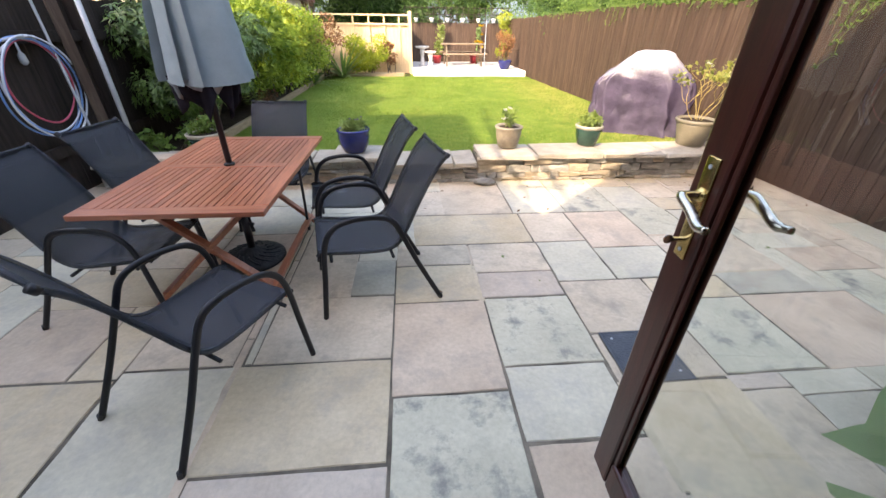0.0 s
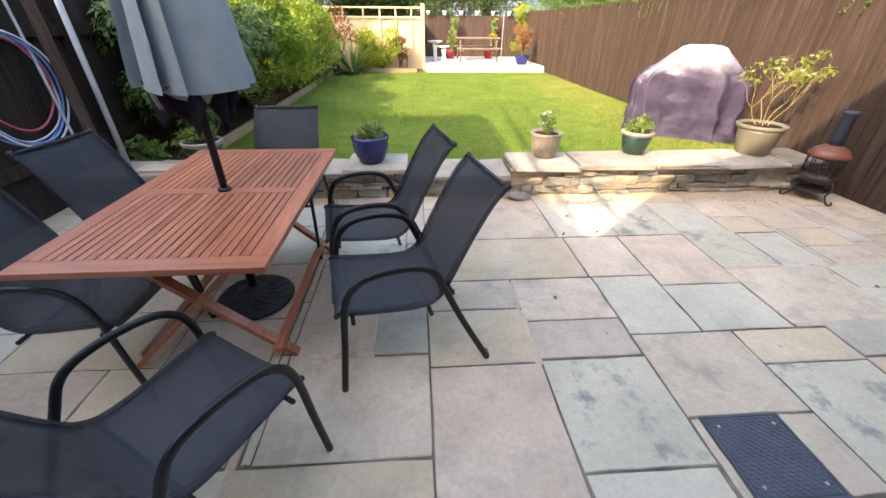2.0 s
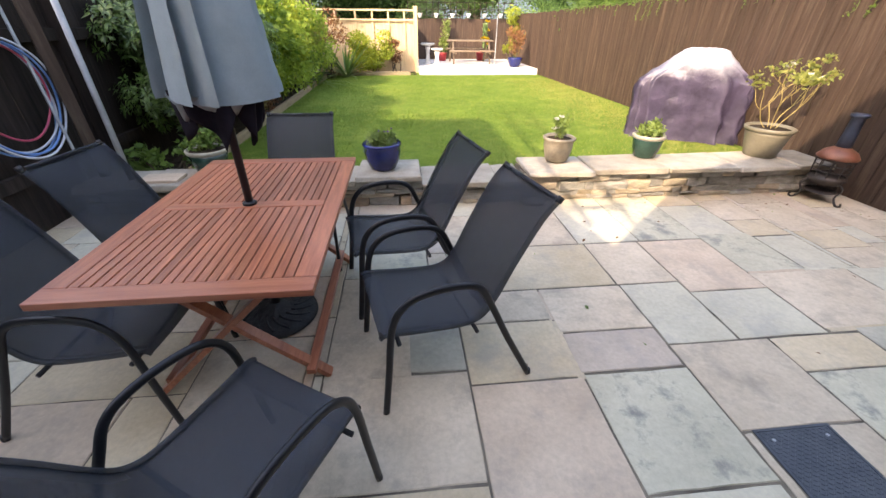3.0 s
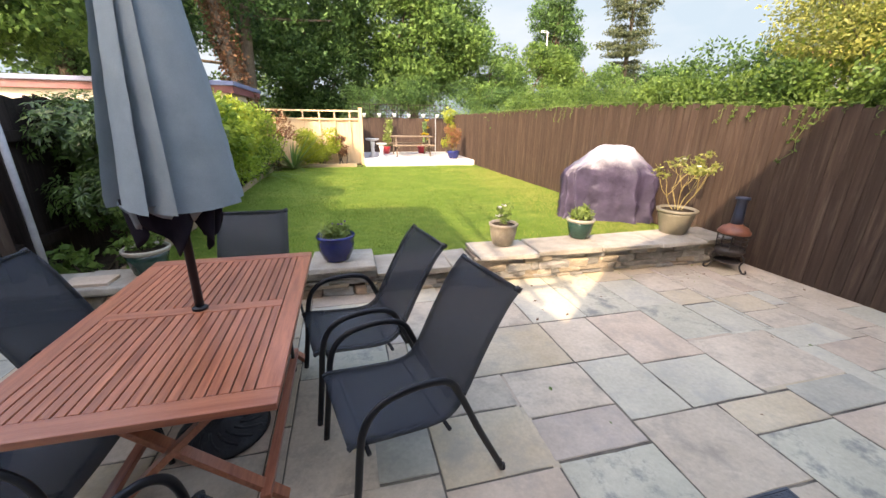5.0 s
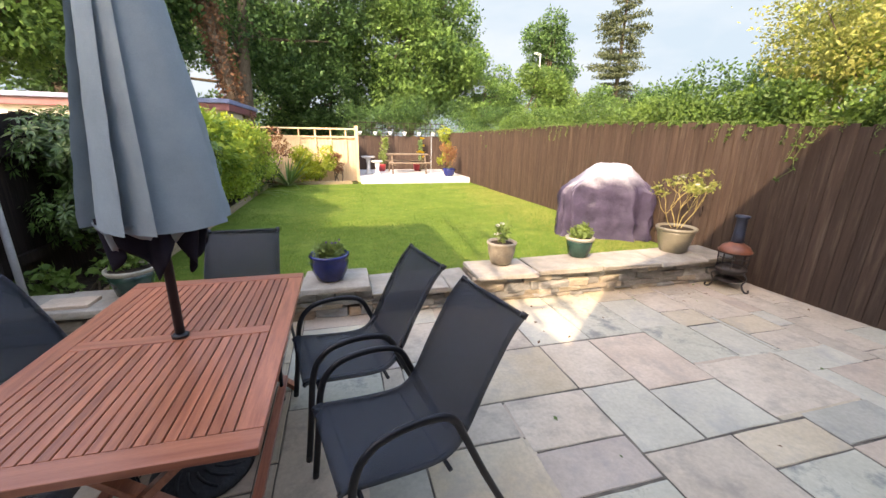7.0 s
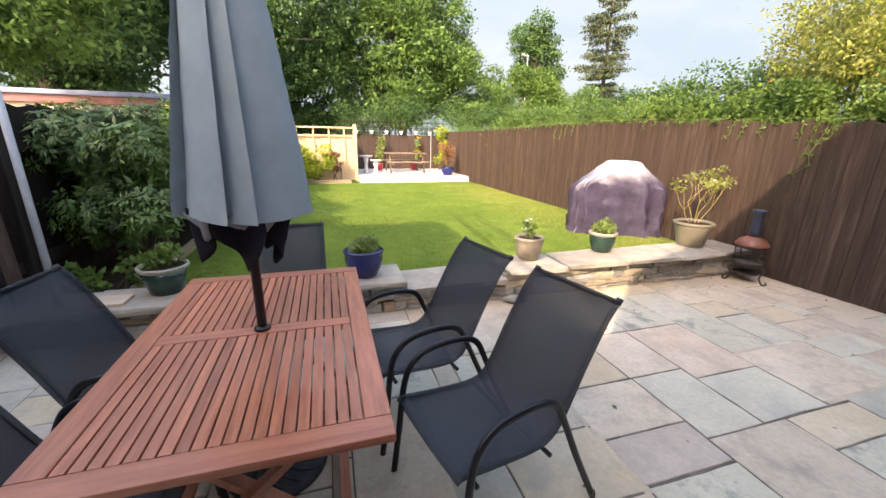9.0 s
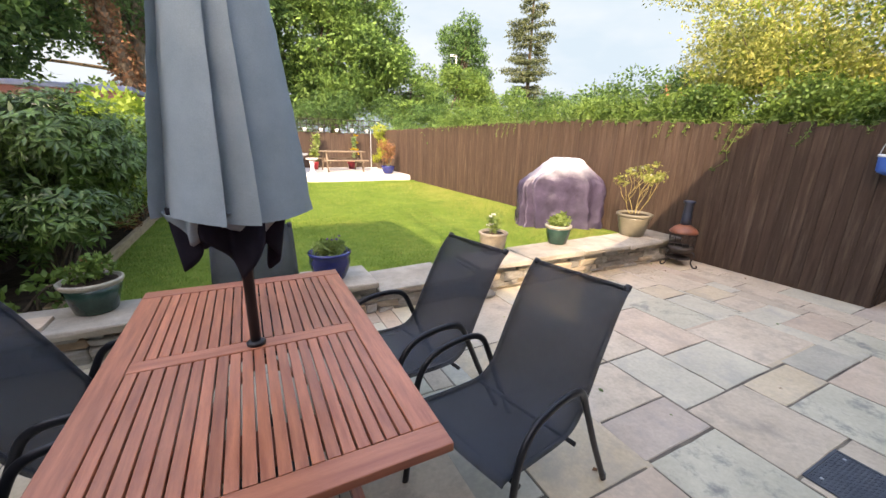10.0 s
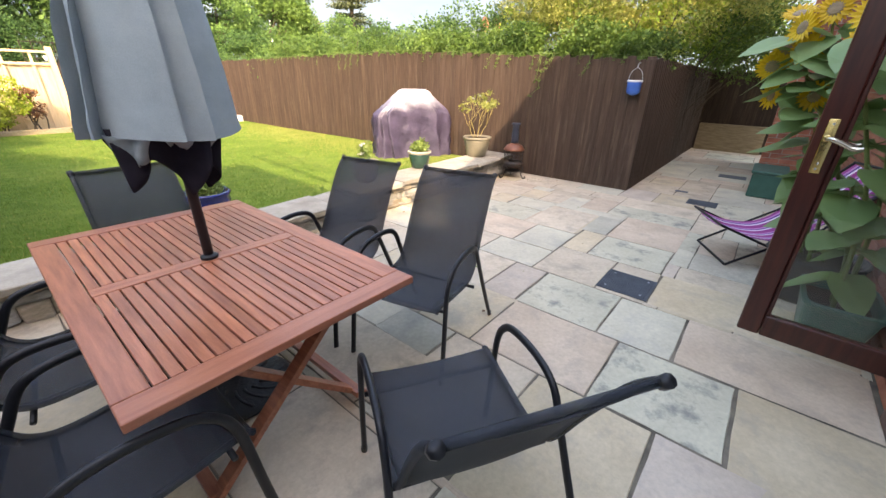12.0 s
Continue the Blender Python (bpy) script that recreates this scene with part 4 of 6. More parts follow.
pot("cream_pot", (2.24, 4.98, 0.335), [(0.10, 0), (0.115, 0.012), (0.135, 0.09), (0.148, 0.16), (0.145, 0.2), (0.16, 0.215), (0.165, 0.235), (0.15, 0.245), (0.135, 0.235), (0.13, 0.2)], M_CREAMGLAZE,
    "mottled cream glazed pot on the coping", soil_r=0.13, soil_z=0.22)
potted_plant("white_rose", (2.24, 4.98, 0.55), "small white rose with thin leafy stems in the cream pot", [(0, 0, 0.10, 0.09, 0.08, 0.09), (0.05, 0, 0.18, 0.06, 0.06, 0.09), (-0.05, 0, 0.16, 0.06, 0.06, 0.06)], 170, 0.035, 0.02, L_POT, 12, 9, flower=L_WHITE, nf=4, fsize=0.032)
green_pot = pot("green_pot", (3.24, 5.03, 0.335), [(0.11, 0), (0.125, 0.012), (0.15, 0.10), (0.165, 0.18), (0.163, 0.205)], M_GREENGLAZE,
    "dark green glazed pot with a pale rim on the coping", rim=[(0.165, 0.2), (0.18, 0.215), (0.182, 0.235), (0.165, 0.245), (0.148, 0.238), (0.145, 0.205)], soil_r=0.145, soil_z=0.22, rim_mat=M_RIM)
green_pot.scale = (0.9, 0.9, 0.97)
potted_plant("succulent", (3.24, 5.03, 0.55), "dense yellow-green succulent in the green pot", [(0, 0, 0.06, 0.13, 0.12, 0.07), (0.03, 0, 0.11, 0.07, 0.07, 0.06)], 650, 0.045, 0.026, L_POT, 13, 10)
stone_pot = pot("stone_pot", (4.55, 4.98, 0.335), [(0.16, 0), (0.175, 0.012), (0.205, 0.12), (0.235, 0.24), (0.24, 0.27)], M_OLIVEGLAZE,
    "large beige glazed pot on the coping", rim=[(0.242, 0.265), (0.262, 0.28), (0.268, 0.305), (0.25, 0.315), (0.225, 0.305), (0.22, 0.27)], soil_r=0.22, soil_z=0.29, rim_mat=M_OLIVEGLAZE)
stone_pot.scale = (0.87, 0.87, 0.98)


def rose_bush(at, seed):
    """Few canes that fork twice, leaf sprays and blooms at their ends."""
    t = thing("yellow_rose_bush", "thin yellowing rose bush with white blooms in the beige pot", "plant", at=at)
    rng = np.random.default_rng(seed)
    tips = []

    def cane(p, d, l, rad, depth):
        e = p + d * l
        mid = p.lerp(e, 0.5) + Vector(rng.uniform(-0.03, 0.03, 3))
        bm = bmesh.new()
        tube(bm, curve_pts([p, mid, e], 3), rad, 5)
        part("stem", bm, M_TWIG, t, smooth=True)
        if depth == 0:
            tips.append(e)
            return
        for _ in range(2 if depth == 1 else 3):
            nd = (d + Vector((rng.uniform(-.9, .9), rng.uniform(-.5, .5), rng.uniform(-.15, .5)))).normalized()
            cane(e, nd, l * rng.uniform(0.6, 0.95), rad * 0.7, depth - 1)

    for k in range(5):
        a = k * 1.257 + 0.4
        cane(Vector((math.cos(a) * 0.03, math.sin(a) * 0.03, -0.02)), Vector((math.cos(a) * 0.75, math.sin(a) * 0.35, 1)).normalized(), rng.uniform(0.22, 0.30), 0.0042, 2)
    foliage("foliage", [(e.x, e.y, e.z, 0.085, 0.07, 0.06) for e in tips], 420, 0.05, 0.03, L_YELLOW, t, seed, shell=0.1)
    for e in tips[2::9]:
        bm = bmesh.new()
        for p in range(7):
            m = Matrix.Translation(e) @ Euler((rng.uniform(0.1, 0.9), rng.uniform(-.4, .4), p * 0.9)).to_matrix().to_4x4()
            bm.faces.new([bm.verts.new(m @ Vector(q)) for q in ((0, 0, 0), (0.018, 0.022, 0.004), (0, 0.038, 0.008), (-0.018, 0.022, 0.004))])
        part("flower", bm, L_WHITE, t)


rose_bush((4.55, 4.98, 0.62), 14)
banded_pot = pot("banded_green_pot", (-1.17, 4.92, 0.305), [(0.12, 0), (0.135, 0.012), (0.165, 0.12), (0.19, 0.21)], M_GREENGLAZE,
    "dark green glazed pot with pale banded rim on the low wall", rim=[(0.19, 0.208), (0.203, 0.225), (0.205, 0.245), (0.193, 0.252), (0.182, 0.245), (0.175, 0.215)], soil_r=0.17, soil_z=0.235, rim_mat=M_RIM)
banded_pot.scale = (0.9, 0.9, 0.96)
potted_plant("begonia_plant", (-1.17, 4.92, 0.55), "low bushy green plant with reddish flowers in the banded pot", [(0, 0, 0.06, 0.17, 0.15, 0.08), (0.05, 0.02, 0.11, 0.1, 0.1, 0.07)], 420, 0.05, 0.026, L_MID, 15, 10, flower=L_RED, nf=6, fsize=0.02)

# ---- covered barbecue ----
bbq = thing("covered_barbecue", "barbecue under a purple-grey fitted cover, pale towards the top", "barbecue", at=(4.74, 6.62, 0.13), rz=-28)
bm = bmesh.new()
rings = []
prof = [(0.01, 1.145, 0.05), (0.22, 1.145, 0.50), (0.34, 1.12, 0.66), (0.50, 1.03, 0.80), (0.74, 0.89, 0.93), (0.93, 0.79, 1.0), (1.0, 0.72, 1.02), (1.0, 0.50, 1.0), (0.975, 0.30, 0.99), (0.96, 0.12, 1.0), (0.98, 0.0, 1.03)]
levels = []
for (fa, za, ya), (fb, zb, yb) in zip(prof, prof[1:]):
    levels += [(fa + (fb - fa) * q / 3, za + (zb - za) * q / 3, ya + (yb - ya) * q / 3) for q in range(3)]
levels.append(prof[-1])
NC = 168
for j, (fx, z, fy) in enumerate(levels):
    row = []
    for k in range(NC):
        a = 2 * math.pi * k / NC
        sx = math.copysign(abs(math.cos(a)) ** 0.45, math.cos(a))
        sy = math.copysign(abs(math.sin(a)) ** 0.55, math.sin(a))
        low = min(1.0, max(0.12, (1.0 - z) / 0.55))
        # hanging folds that fan out from the top corners, with creases across them
        drape = 1 - 2 * abs(math.sin(7 * a + 1.7 * math.sin(2 * a) + 0.9 * z + 0.9 * noise.noise((sx * 2, sy * 2, z))))
        crease = 1 - 2.4 * abs(noise.noise((sx * 2.6 + z * 2, sy * 2.6, z * 4.5 + 3)))
        small = 1 - 2.4 * abs(noise.noise((sx * 6 - z * 3, sy * 6, z * 9 + 11)))
        fold = 1 + low * (0.12 * drape + 0.035 * crease + 0.02 * small) + 0.015 * crease
        row.append(bm.verts.new((sx * (0.04 + 0.62 * fx) * fold + 0.05 * min(1.0, max(0.0, z - 0.7) / 0.4), sy * 0.36 * (0.35 + 0.65 * fy) * fold, max(0.0, z + 0.022 * crease * min(1, z * 3)))))
    rings.append(row)
for a_, b_ in zip(rings, rings[1:]):
    for k in range(NC):
        bm.faces.new((a_[k], b_[k], b_[(k + 1) % NC], a_[(k + 1) % NC]))
bm.faces.new(rings[0])
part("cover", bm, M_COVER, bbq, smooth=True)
for sx in (-0.48, 0.48):
    for sy in (-0.22, 0.22):
        bm = bmesh.new()
        tube(bm, [(sx, sy - 0.02, 0.06), (sx, sy + 0.02, 0.06)], 0.06, 14)
        part("wheel", bm, M_BLACKPLASTIC, bbq)

# ---- chiminea ----
chim = thing("chiminea", "small rusty orange and blue steel chiminea on scrolled iron legs", "chiminea", at=(4.93, 4.50, 0))
chim.scale = (0.82, 0.82, 0.97)
bm = bmesh.new()
lathe(bm, [(0.05, 0.17), (0.15, 0.19), (0.19, 0.24), (0.18, 0.27)], 26)
part("fire_bowl", bm, M_IRON, chim, smooth=True)
bm = bmesh.new()
lathe(bm, [(0.20, 0.455), (0.205, 0.47), (0.16, 0.525), (0.10, 0.555), (0.075, 0.57)], 26)
part("hood", bm, M_TERRA, chim, smooth=True)
bm = bmesh.new()
lathe(bm, [(0.076, 0.565), (0.066, 0.70), (0.062, 0.85), (0.085, 0.86), (0.088, 0.885), (0.06, 0.89)], 22)
part("flue", bm, M_NAVY, chim, smooth=True)
for k in range(10):
    a = k * 0.6283
    bm = bmesh.new()
    tube(bm, [(0.178 * math.cos(a), 0.178 * math.sin(a), 0.26), (0.19 * math.cos(a), 0.19 * math.sin(a), 0.46)], 0.006, 5)
    part("mesh_bar", bm, M_IRON, chim)
for z in (0.33, 0.39):
    bm = bmesh.new()
    tube(bm, [(0.184 * math.cos(a * 0.2618), 0.184 * math.sin(a * 0.2618), z) for a in range(25)], 0.004, 5)
    part("mesh_ring", bm, M_IRON, chim)
for k in range(3):
    a = k * 2.094 + 0.6
    c_, s_ = math.cos(a), math.sin(a)
    bm = bmesh.new()
    tube(bm, curve_pts([(0.15 * c_, 0.15 * s_, 0.23), (0.23 * c_, 0.23 * s_, 0.17), (0.19 * c_, 0.19 * s_, 0.08), (0.24 * c_, 0.24 * s_, 0.012), (0.29 * c_, 0.29 * s_, 0.02), (0.28 * c_, 0.28 * s_, 0.05)], 5), 0.011, 6)
    part("leg", bm, M_IRON, chim, smooth=True)
bm = bmesh.new()
lathe(bm, [(0.16, 0.10), (0.17, 0.105), (0.16, 0.11)], 20)
part("tray", bm, M_IRON, chim)


# ---- plants along the boundaries and the trees behind ----
def scatter(rng, lo, hi, n, r, flat=0.8):
    """n ellipsoids with centres in a box."""
    out = []
    for _ in range(n):
        c = [rng.uniform(a, b) for a, b in zip(lo, hi)]
        k = r * rng.uniform(0.65, 1.3)
        out.append((*c, k, k, k * flat))
    return out


def whorls(name, blobs, n, length, width, material, parent, seed):
    """Rosettes of narrow, folded leaves that radiate from shoot tips on the skin of the bush."""
    rng = np.random.default_rng(seed)
    c, d = blob_points(blobs, n, rng, 0.72)
    d = d * 0.8 + [0.0, -0.1, 0.55]
    d /= np.linalg.norm(d, axis=1, keepdims=True)
    e1 = np.cross(d, rng.normal(size=(n, 3)))
    e1 /= np.linalg.norm(e1, axis=1, keepdims=True)
    e2 = np.cross(d, e1)
    quads = []
    for k in range(9):
        a = 2 * math.pi * k / 9 + rng.uniform(-0.3, 0.3, size=(n, 1))
        l = length * rng.uniform(0.65, 1.15, size=(n, 1))
        lift = rng.uniform(-0.25, 0.45, size=(n, 1))
        o = e1 * np.cos(a) + e2 * np.sin(a)
        o = o + d * lift
        o /= np.linalg.norm(o, axis=1, keepdims=True)
        s = np.cross(o, d)
        s /= np.linalg.norm(s, axis=1, keepdims=True) + 1e-9
        root, mid, tip = c + o * 0.012, c + o * l * 0.55, c + o * l - [0, 0, 0.012]
        up = d * width * 0.18
        quads.append(np.stack([root, mid + s * width * 0.5 + up, tip, mid], axis=1))
        quads.append(np.stack([root, mid, tip, mid - s * width * 0.5 + up], axis=1))
    ob = new(name, quads_mesh(name, np.concatenate(quads), material))
    ob.parent = parent
    return ob


g = np.random.default_rng(77)
rhodo_blobs = scatter(g, (-2.2, 5.5, 0.72), (-1.25, 7.5, 1.60), 24, 0.36)
rhodo = shrub("rhododendron", rhodo_blobs, 2600, 0.11, 0.032, L_RHODO, 201, "large dark glossy rhododendron against the fence", 10, root=(-1.85, 6.3, 0.13), shell=0.3)
whorls("glossy_foliage", rhodo_blobs, 2900, 0.098, 0.029, L_RHODO, rhodo, 202)
shrub("low_ground_plant", scatter(g, (-2.2, 5.15, 0.22), (-1.3, 5.6, 0.42), 6, 0.16), 420, 0.09, 0.05, L_MID, 203, "sparse low leafy plant behind the low wall", 6, root=(-1.7, 5.35, 0.13))
shrub("laurel", scatter(g, (-2.3, 7.7, 0.6), (-1.45, 9.9, 1.8), 22, 0.42), 9500, 0.11, 0.05, L_LAUREL, 205, "sunlit mid-green shrub with pale new leaves", 8)
shrub("lime_shrub", scatter(g, (-2.3, 9.6, 0.8), (-1.4, 11.6, 1.95), 18, 0.42), 6500, 0.10, 0.045, L_BRIGHT, 207, "bright lime-green shrub beside the lawn", 8)
shrub("mixed_shrub", scatter(g, (-2.3, 11.0, 0.5), (-1.35, 13.8, 1.75), 20, 0.45), 7500, 0.10, 0.045, L_LAUREL, 209, "mixed green shrub near the far bed", 8)
shrub("bronze_shrub", scatter(g, (-1.9, 12.9, 0.9), (-1.1, 14.4, 1.9), 7, 0.32), 1500, 0.10, 0.03, L_RED, 211, "reddish bronze feathery shrub", 6)
shrub("golden_shrub", scatter(g, (-0.75, 14.3, 0.45), (0.35, 14.75, 1.25), 16, 0.30), 5000, 0.08, 0.04, L_BRIGHT, 213, "round golden yellow-green shrub before the pine panel", 8)
shrub("red_leaf_shrub", scatter(g, (0.4, 14.6, 0.4), (0.6, 14.9, 1.1), 5, 0.2), 700, 0.09, 0.03, L_RED, 215, "thin red-leaved shrub beside the pine panel", 5)
shrub("pink_flower_clump", scatter(g, (-1.85, 8.2, 0.25), (-1.66, 9.6, 0.4), 6, 0.12), 500, 0.05, 0.025, L_RED, 217, "low pinkish-red flowering clump along the edging", 4)


def blade_plant(name, at, n, length, width, material, seed, label, droop=0.5, up=0.8):
    """Long arching blades from one crown."""
    rng = np.random.default_rng(seed)
    t = thing(name, label, "plant", at=at)
    for _ in range(n):
        a, e = rng.uniform(0, 6.283), rng.uniform(0.35, 1.0) * up
        l = length * rng.uniform(0.7, 1.1)
        pts = []
        for q in range(6):
            f = q / 5
            pts.append(Vector((math.cos(a) * l * f * (1 - e * 0.6), math.sin(a) * l * f * (1 - e * 0.6), l * f * e - droop * l * f * f * (1 - e))))
        s = Vector((-math.sin(a), math.cos(a), 0))
        bm = bmesh.new()
        rows = [[bm.verts.new(p + s * (width * (1 - abs(2 * q / 5 - 0.8) * 0.6) * (0.15 if q == 5 else 1) * k)) for k in (-0.5, 0.5)] for q, p in enumerate(pts)]
        for u, v in zip(rows, rows[1:]):
            bm.faces.new((u[0], u[1], v[1], v[0]))
        part("blade", bm, material, t)
    return t


blade_plant("yucca", (-0.98, 13.95, 0.13), 60, 1.75, 0.07, L_RHODO, 301, "spiky dark green sword-leaved yucca at the bed corner")
blade_plant("yucca", (-1.55, 12.2, 0.13), 34, 1.2, 0.05, L_RHODO, 302, "smaller spiky sword-leaved plant among the shrubs")


def fern(at, seed):
    rng = np.random.default_rng(seed)
    t = thing("fern", "pale green fern with arching fronds", "plant", at=at)
    for k in range(9):
        a, l = k * 0.7 + rng.uniform(-.2, .2), rng.uniform(0.75, 1.05)
        q = []
        for i in range(1, 17):
            f = i / 16
            c = np.array([math.cos(a) * l * f * 0.75, math.sin(a) * l * f * 0.75, l * (f * 0.95 - 0.45 * f * f)])
            w = 0.15 * (1 - f) ** 0.7 + 0.01
            s = np.array([-math.sin(a), math.cos(a), 0.0])
            d = np.array([math.cos(a), math.sin(a), 0.2]) * 0.022
            for sg in (-1, 1):
                q.append([c - d * 0.5, c + s * sg * w * 0.5 - d * 0.3, c + s * sg * w + d, c + s * sg * w * 0.5 + d * 0.9])
        ob = new("frond", quads_mesh("frond", np.array(q), L_POT))
        ob.parent = t


fern((-1.62, 7.75, 0.32), 310)

# hedge and climbers above the brown fence
hedge_specs = ((5.7, 6.5, 2.9, 5.6, 1.75, 2.2, 30, 0.34, 9000, L_MID, "dense green climber spilling over the fence top"),
               (5.7, 6.5, 5.6, 8.6, 1.75, 2.25, 28, 0.36, 8000, L_MID, "leafy green hedge along the fence top"),
               (5.65, 6.4, 8.6, 13.0, 1.75, 2.35, 32, 0.40, 8000, L_MID, "mixed green hedge behind the fence"),
               (6.1, 8.6, 1.8, 6.0, 2.2, 4.1, 58, 0.55, 46000, L_YELLOW, "tall sunlit yellow-green bush behind the fence"),
               (6.6, 8.6, 5.8, 9.5, 1.9, 2.8, 26, 0.5, 8000, L_TREELIGHT, "pale green shrub behind the hedge"),
               (6.6, 8.4, 2.6, 6.0, 2.2, 3.5, 40, 0.5, 9000, L_LAUREL, "thick leafy green bush among the yellow foliage"),
               (8.2, 12.5, 1.8, 5.2, 2.0, 3.1, 40, 0.55, 13000, L_LAUREL, "tall bright green bush beyond the passage"),
               (7.5, 12.0, 1.6, 3.4, 1.9, 2.7, 20, 0.55, 6600, L_MID, "green hedge beyond the passage fence"),
               (0.8, 9.5, 20.0, 22.0, 1.2, 3.4, 60, 0.55, 14000, L_TREE, "dense green hedge beyond the back fence"),
               (5.4, 7.0, 13.0, 18.5, 1.6, 2.15, 16, 0.42, 3600, L_TREELIGHT, "light green shrubs by the far fence corner"))
for k, (x0, x1, y0, y1, z0, z1, nbl, rb, nl, mt, lab) in enumerate(hedge_specs):
    shrub("hedge", scatter(g, (x0, y0, z0), (x1, y1, z1), nbl, rb, 0.7), int(nl * (1.9 if mt is L_MID else 1.2)), 0.062 if mt is L_MID else 0.085 if mt is not L_YELLOW else 0.060, 0.032 if mt is L_MID else 0.038 if mt is not L_YELLOW else 0.025, mt, 400 + 3 * k, lab, 12, root=((x0 + x1) / 2, max((y0 + y1) / 2, 3.5), -0.1))
# strands hanging over the fence
vine = thing("trailing_vine", "thin green vine trailing down the fence boards", "climber")
rng = np.random.default_rng(88)
strands = [(4.28, 0.60), (4.36, 0.38), (4.2, 0.2)]
y = 2.95
while y < 13.0:
    strands.append((y, rng.uniform(0.03, 0.12) + (rng.uniform(0.05, 0.2) if rng.uniform() < 0.25 else 0)))
    y += rng.uniform(0.10, 0.26)
for k, (y, l) in enumerate(strands):
    top = 1.775 + 0.165 * min(1, max(0, (y - 2.9) / 4.6)) - 0.012 * max(0, y - 7.5) + 0.03
    pts = [(fence_x(y) - 0.04 - 0.02 * rng.uniform(), y + 0.35 * l * q / 5 * rng.uniform(0.4, 1.2), top - l * q / 5) for q in range(6)]
    bm = bmesh.new()
    tube(bm, [(fence_x(y) + 0.15, y, top + 0.02)] + pts, 0.003, 5)
    part("stem", bm, M_STEM, vine)
    foliage("foliage", [(p[0], p[1], p[2], 0.022, 0.035, 0.03) for p in pts], max(14, int(110 * l)), 0.034, 0.02, L_MID, vine, 90 + k)

# trees
tree("tree", (-9.0, 19, 0), 11, (-8.5, 19, 7), (4.8, 3, 5.2), 60, 1.3, 44200, 0.22, L_TREE, 501, "broad dark green tree behind the neighbouring boundary", 0.35)
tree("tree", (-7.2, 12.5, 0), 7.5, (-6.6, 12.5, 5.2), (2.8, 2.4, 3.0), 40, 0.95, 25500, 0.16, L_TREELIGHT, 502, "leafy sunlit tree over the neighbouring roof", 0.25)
tree("tree", (-3.6, 22, 0), 13, (-2.2, 24, 8.5), (4.6, 3, 6.0), 60, 1.3, 40800, 0.20, L_TREE, 503, "tall dark green tree with hanging boughs", 0.35, lean=(0.8, 0))
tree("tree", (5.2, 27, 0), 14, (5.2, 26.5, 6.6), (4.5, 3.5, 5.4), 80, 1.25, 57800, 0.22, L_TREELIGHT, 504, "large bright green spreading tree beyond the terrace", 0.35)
tree("tree", (1.6, 29, 0), 9, (1.0, 27, 4.0), (4.6, 2.2, 3.6), 50, 1.0, 27200, 0.19, L_TREE, 505, "shaded green tree behind the back fence", 0.25)
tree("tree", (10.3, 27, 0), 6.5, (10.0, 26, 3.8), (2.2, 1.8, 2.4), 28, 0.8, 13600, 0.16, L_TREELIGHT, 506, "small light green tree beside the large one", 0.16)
tree("tree", (33.0, 60, 0), 21, (33.0, 60, 13.5), (4.2, 4.0, 7.2), 44, 1.9, 15300, 0.40, L_TREE, 507, "distant rounded dark green tree", 0.5)
tree("tree", (15.5, 30, 0), 7.5, (15.0, 30, 4.2), (3.6, 2.4, 3.2), 40, 1.0, 20400, 0.20, L_MID, 508, "dense mid-green tree beyond the fence", 0.2)
tree("tree", (24.0, 38, 0), 8, (25.0, 38, 4.0), (7.0, 3.0, 3.0), 44, 1.2, 20400, 0.24, L_TREELIGHT, 509, "low spread of light green trees in the distance", 0.25)
tree("tree", (48.0, 60, 0), 11, (50.0, 58, 6.0), (9.0, 4.0, 5.0), 36, 2.0, 10200, 0.43, L_TREE, 510, "hazy distant green trees", 0.4)
tree("tree", (-3.0, 30, 0), 12, (-5.5, 29, 5.0), (10.0, 2.5, 6.0), 70, 1.7, 37400, 0.26, L_TREE, 511, "dark mass of trees closing the far view", 0.4)

conifer = thing("conifer", "tall thin-crowned distant pine with drooping tiers", "tree", at=(38.0, 50.0, 0))
bm = bmesh.new()
tube(bm, curve_pts([(0, 0, -0.2), (0.1, 0, 9), (0, 0, 22)], 6), [0.5 * (1 - 0.07 * k) for k in range(13)], 8)
part("trunk", bm, M_BARK, conifer, smooth=True)
rng = np.random.default_rng(31)
bl = []
for z in np.arange(7.0, 21.5, 0.75):
    rad = (1.6 + 2.4 * math.exp(-((z - 13) / 6.0) ** 2)) * rng.uniform(0.6, 1.1)
    for _ in range(4):
        a = rng.uniform(0, 6.283)
        bl.append((rad * 0.6 * math.cos(a), rad * 0.6 * math.sin(a), z, rad * 0.55, rad * 0.55, 0.32))
foliage("crown", bl, 9000, 0.5, 0.16, L_CONIFER, conifer, 32, droop=0.5, shell=0.1)

# dead ivy trunk behind the left shrubs
ivy = thing("ivy_tree", "leaning trunk wrapped in dead brown ivy with bare twigs", "tree")
bm = bmesh.new()
spine = curve_pts([(-2.9, 18.6, -0.1), (-3.3, 18.8, 3.0), (-4.0, 19.2, 6.5), (-4.2, 19.4, 9.0)], 5)
tube(bm, spine, [0.28 - 0.01 * k for k in range(16)], 8)
part("trunk", bm, M_BARK, ivy, smooth=True)
foliage("dead_ivy", [(p.x, p.y, p.z, 0.55, 0.5, 0.6) for p in spine[4:]], 4200, 0.16, 0.08, L_BROWN, ivy, 41, droop=0.6, shell=0.3)
rng = np.random.default_rng(45)
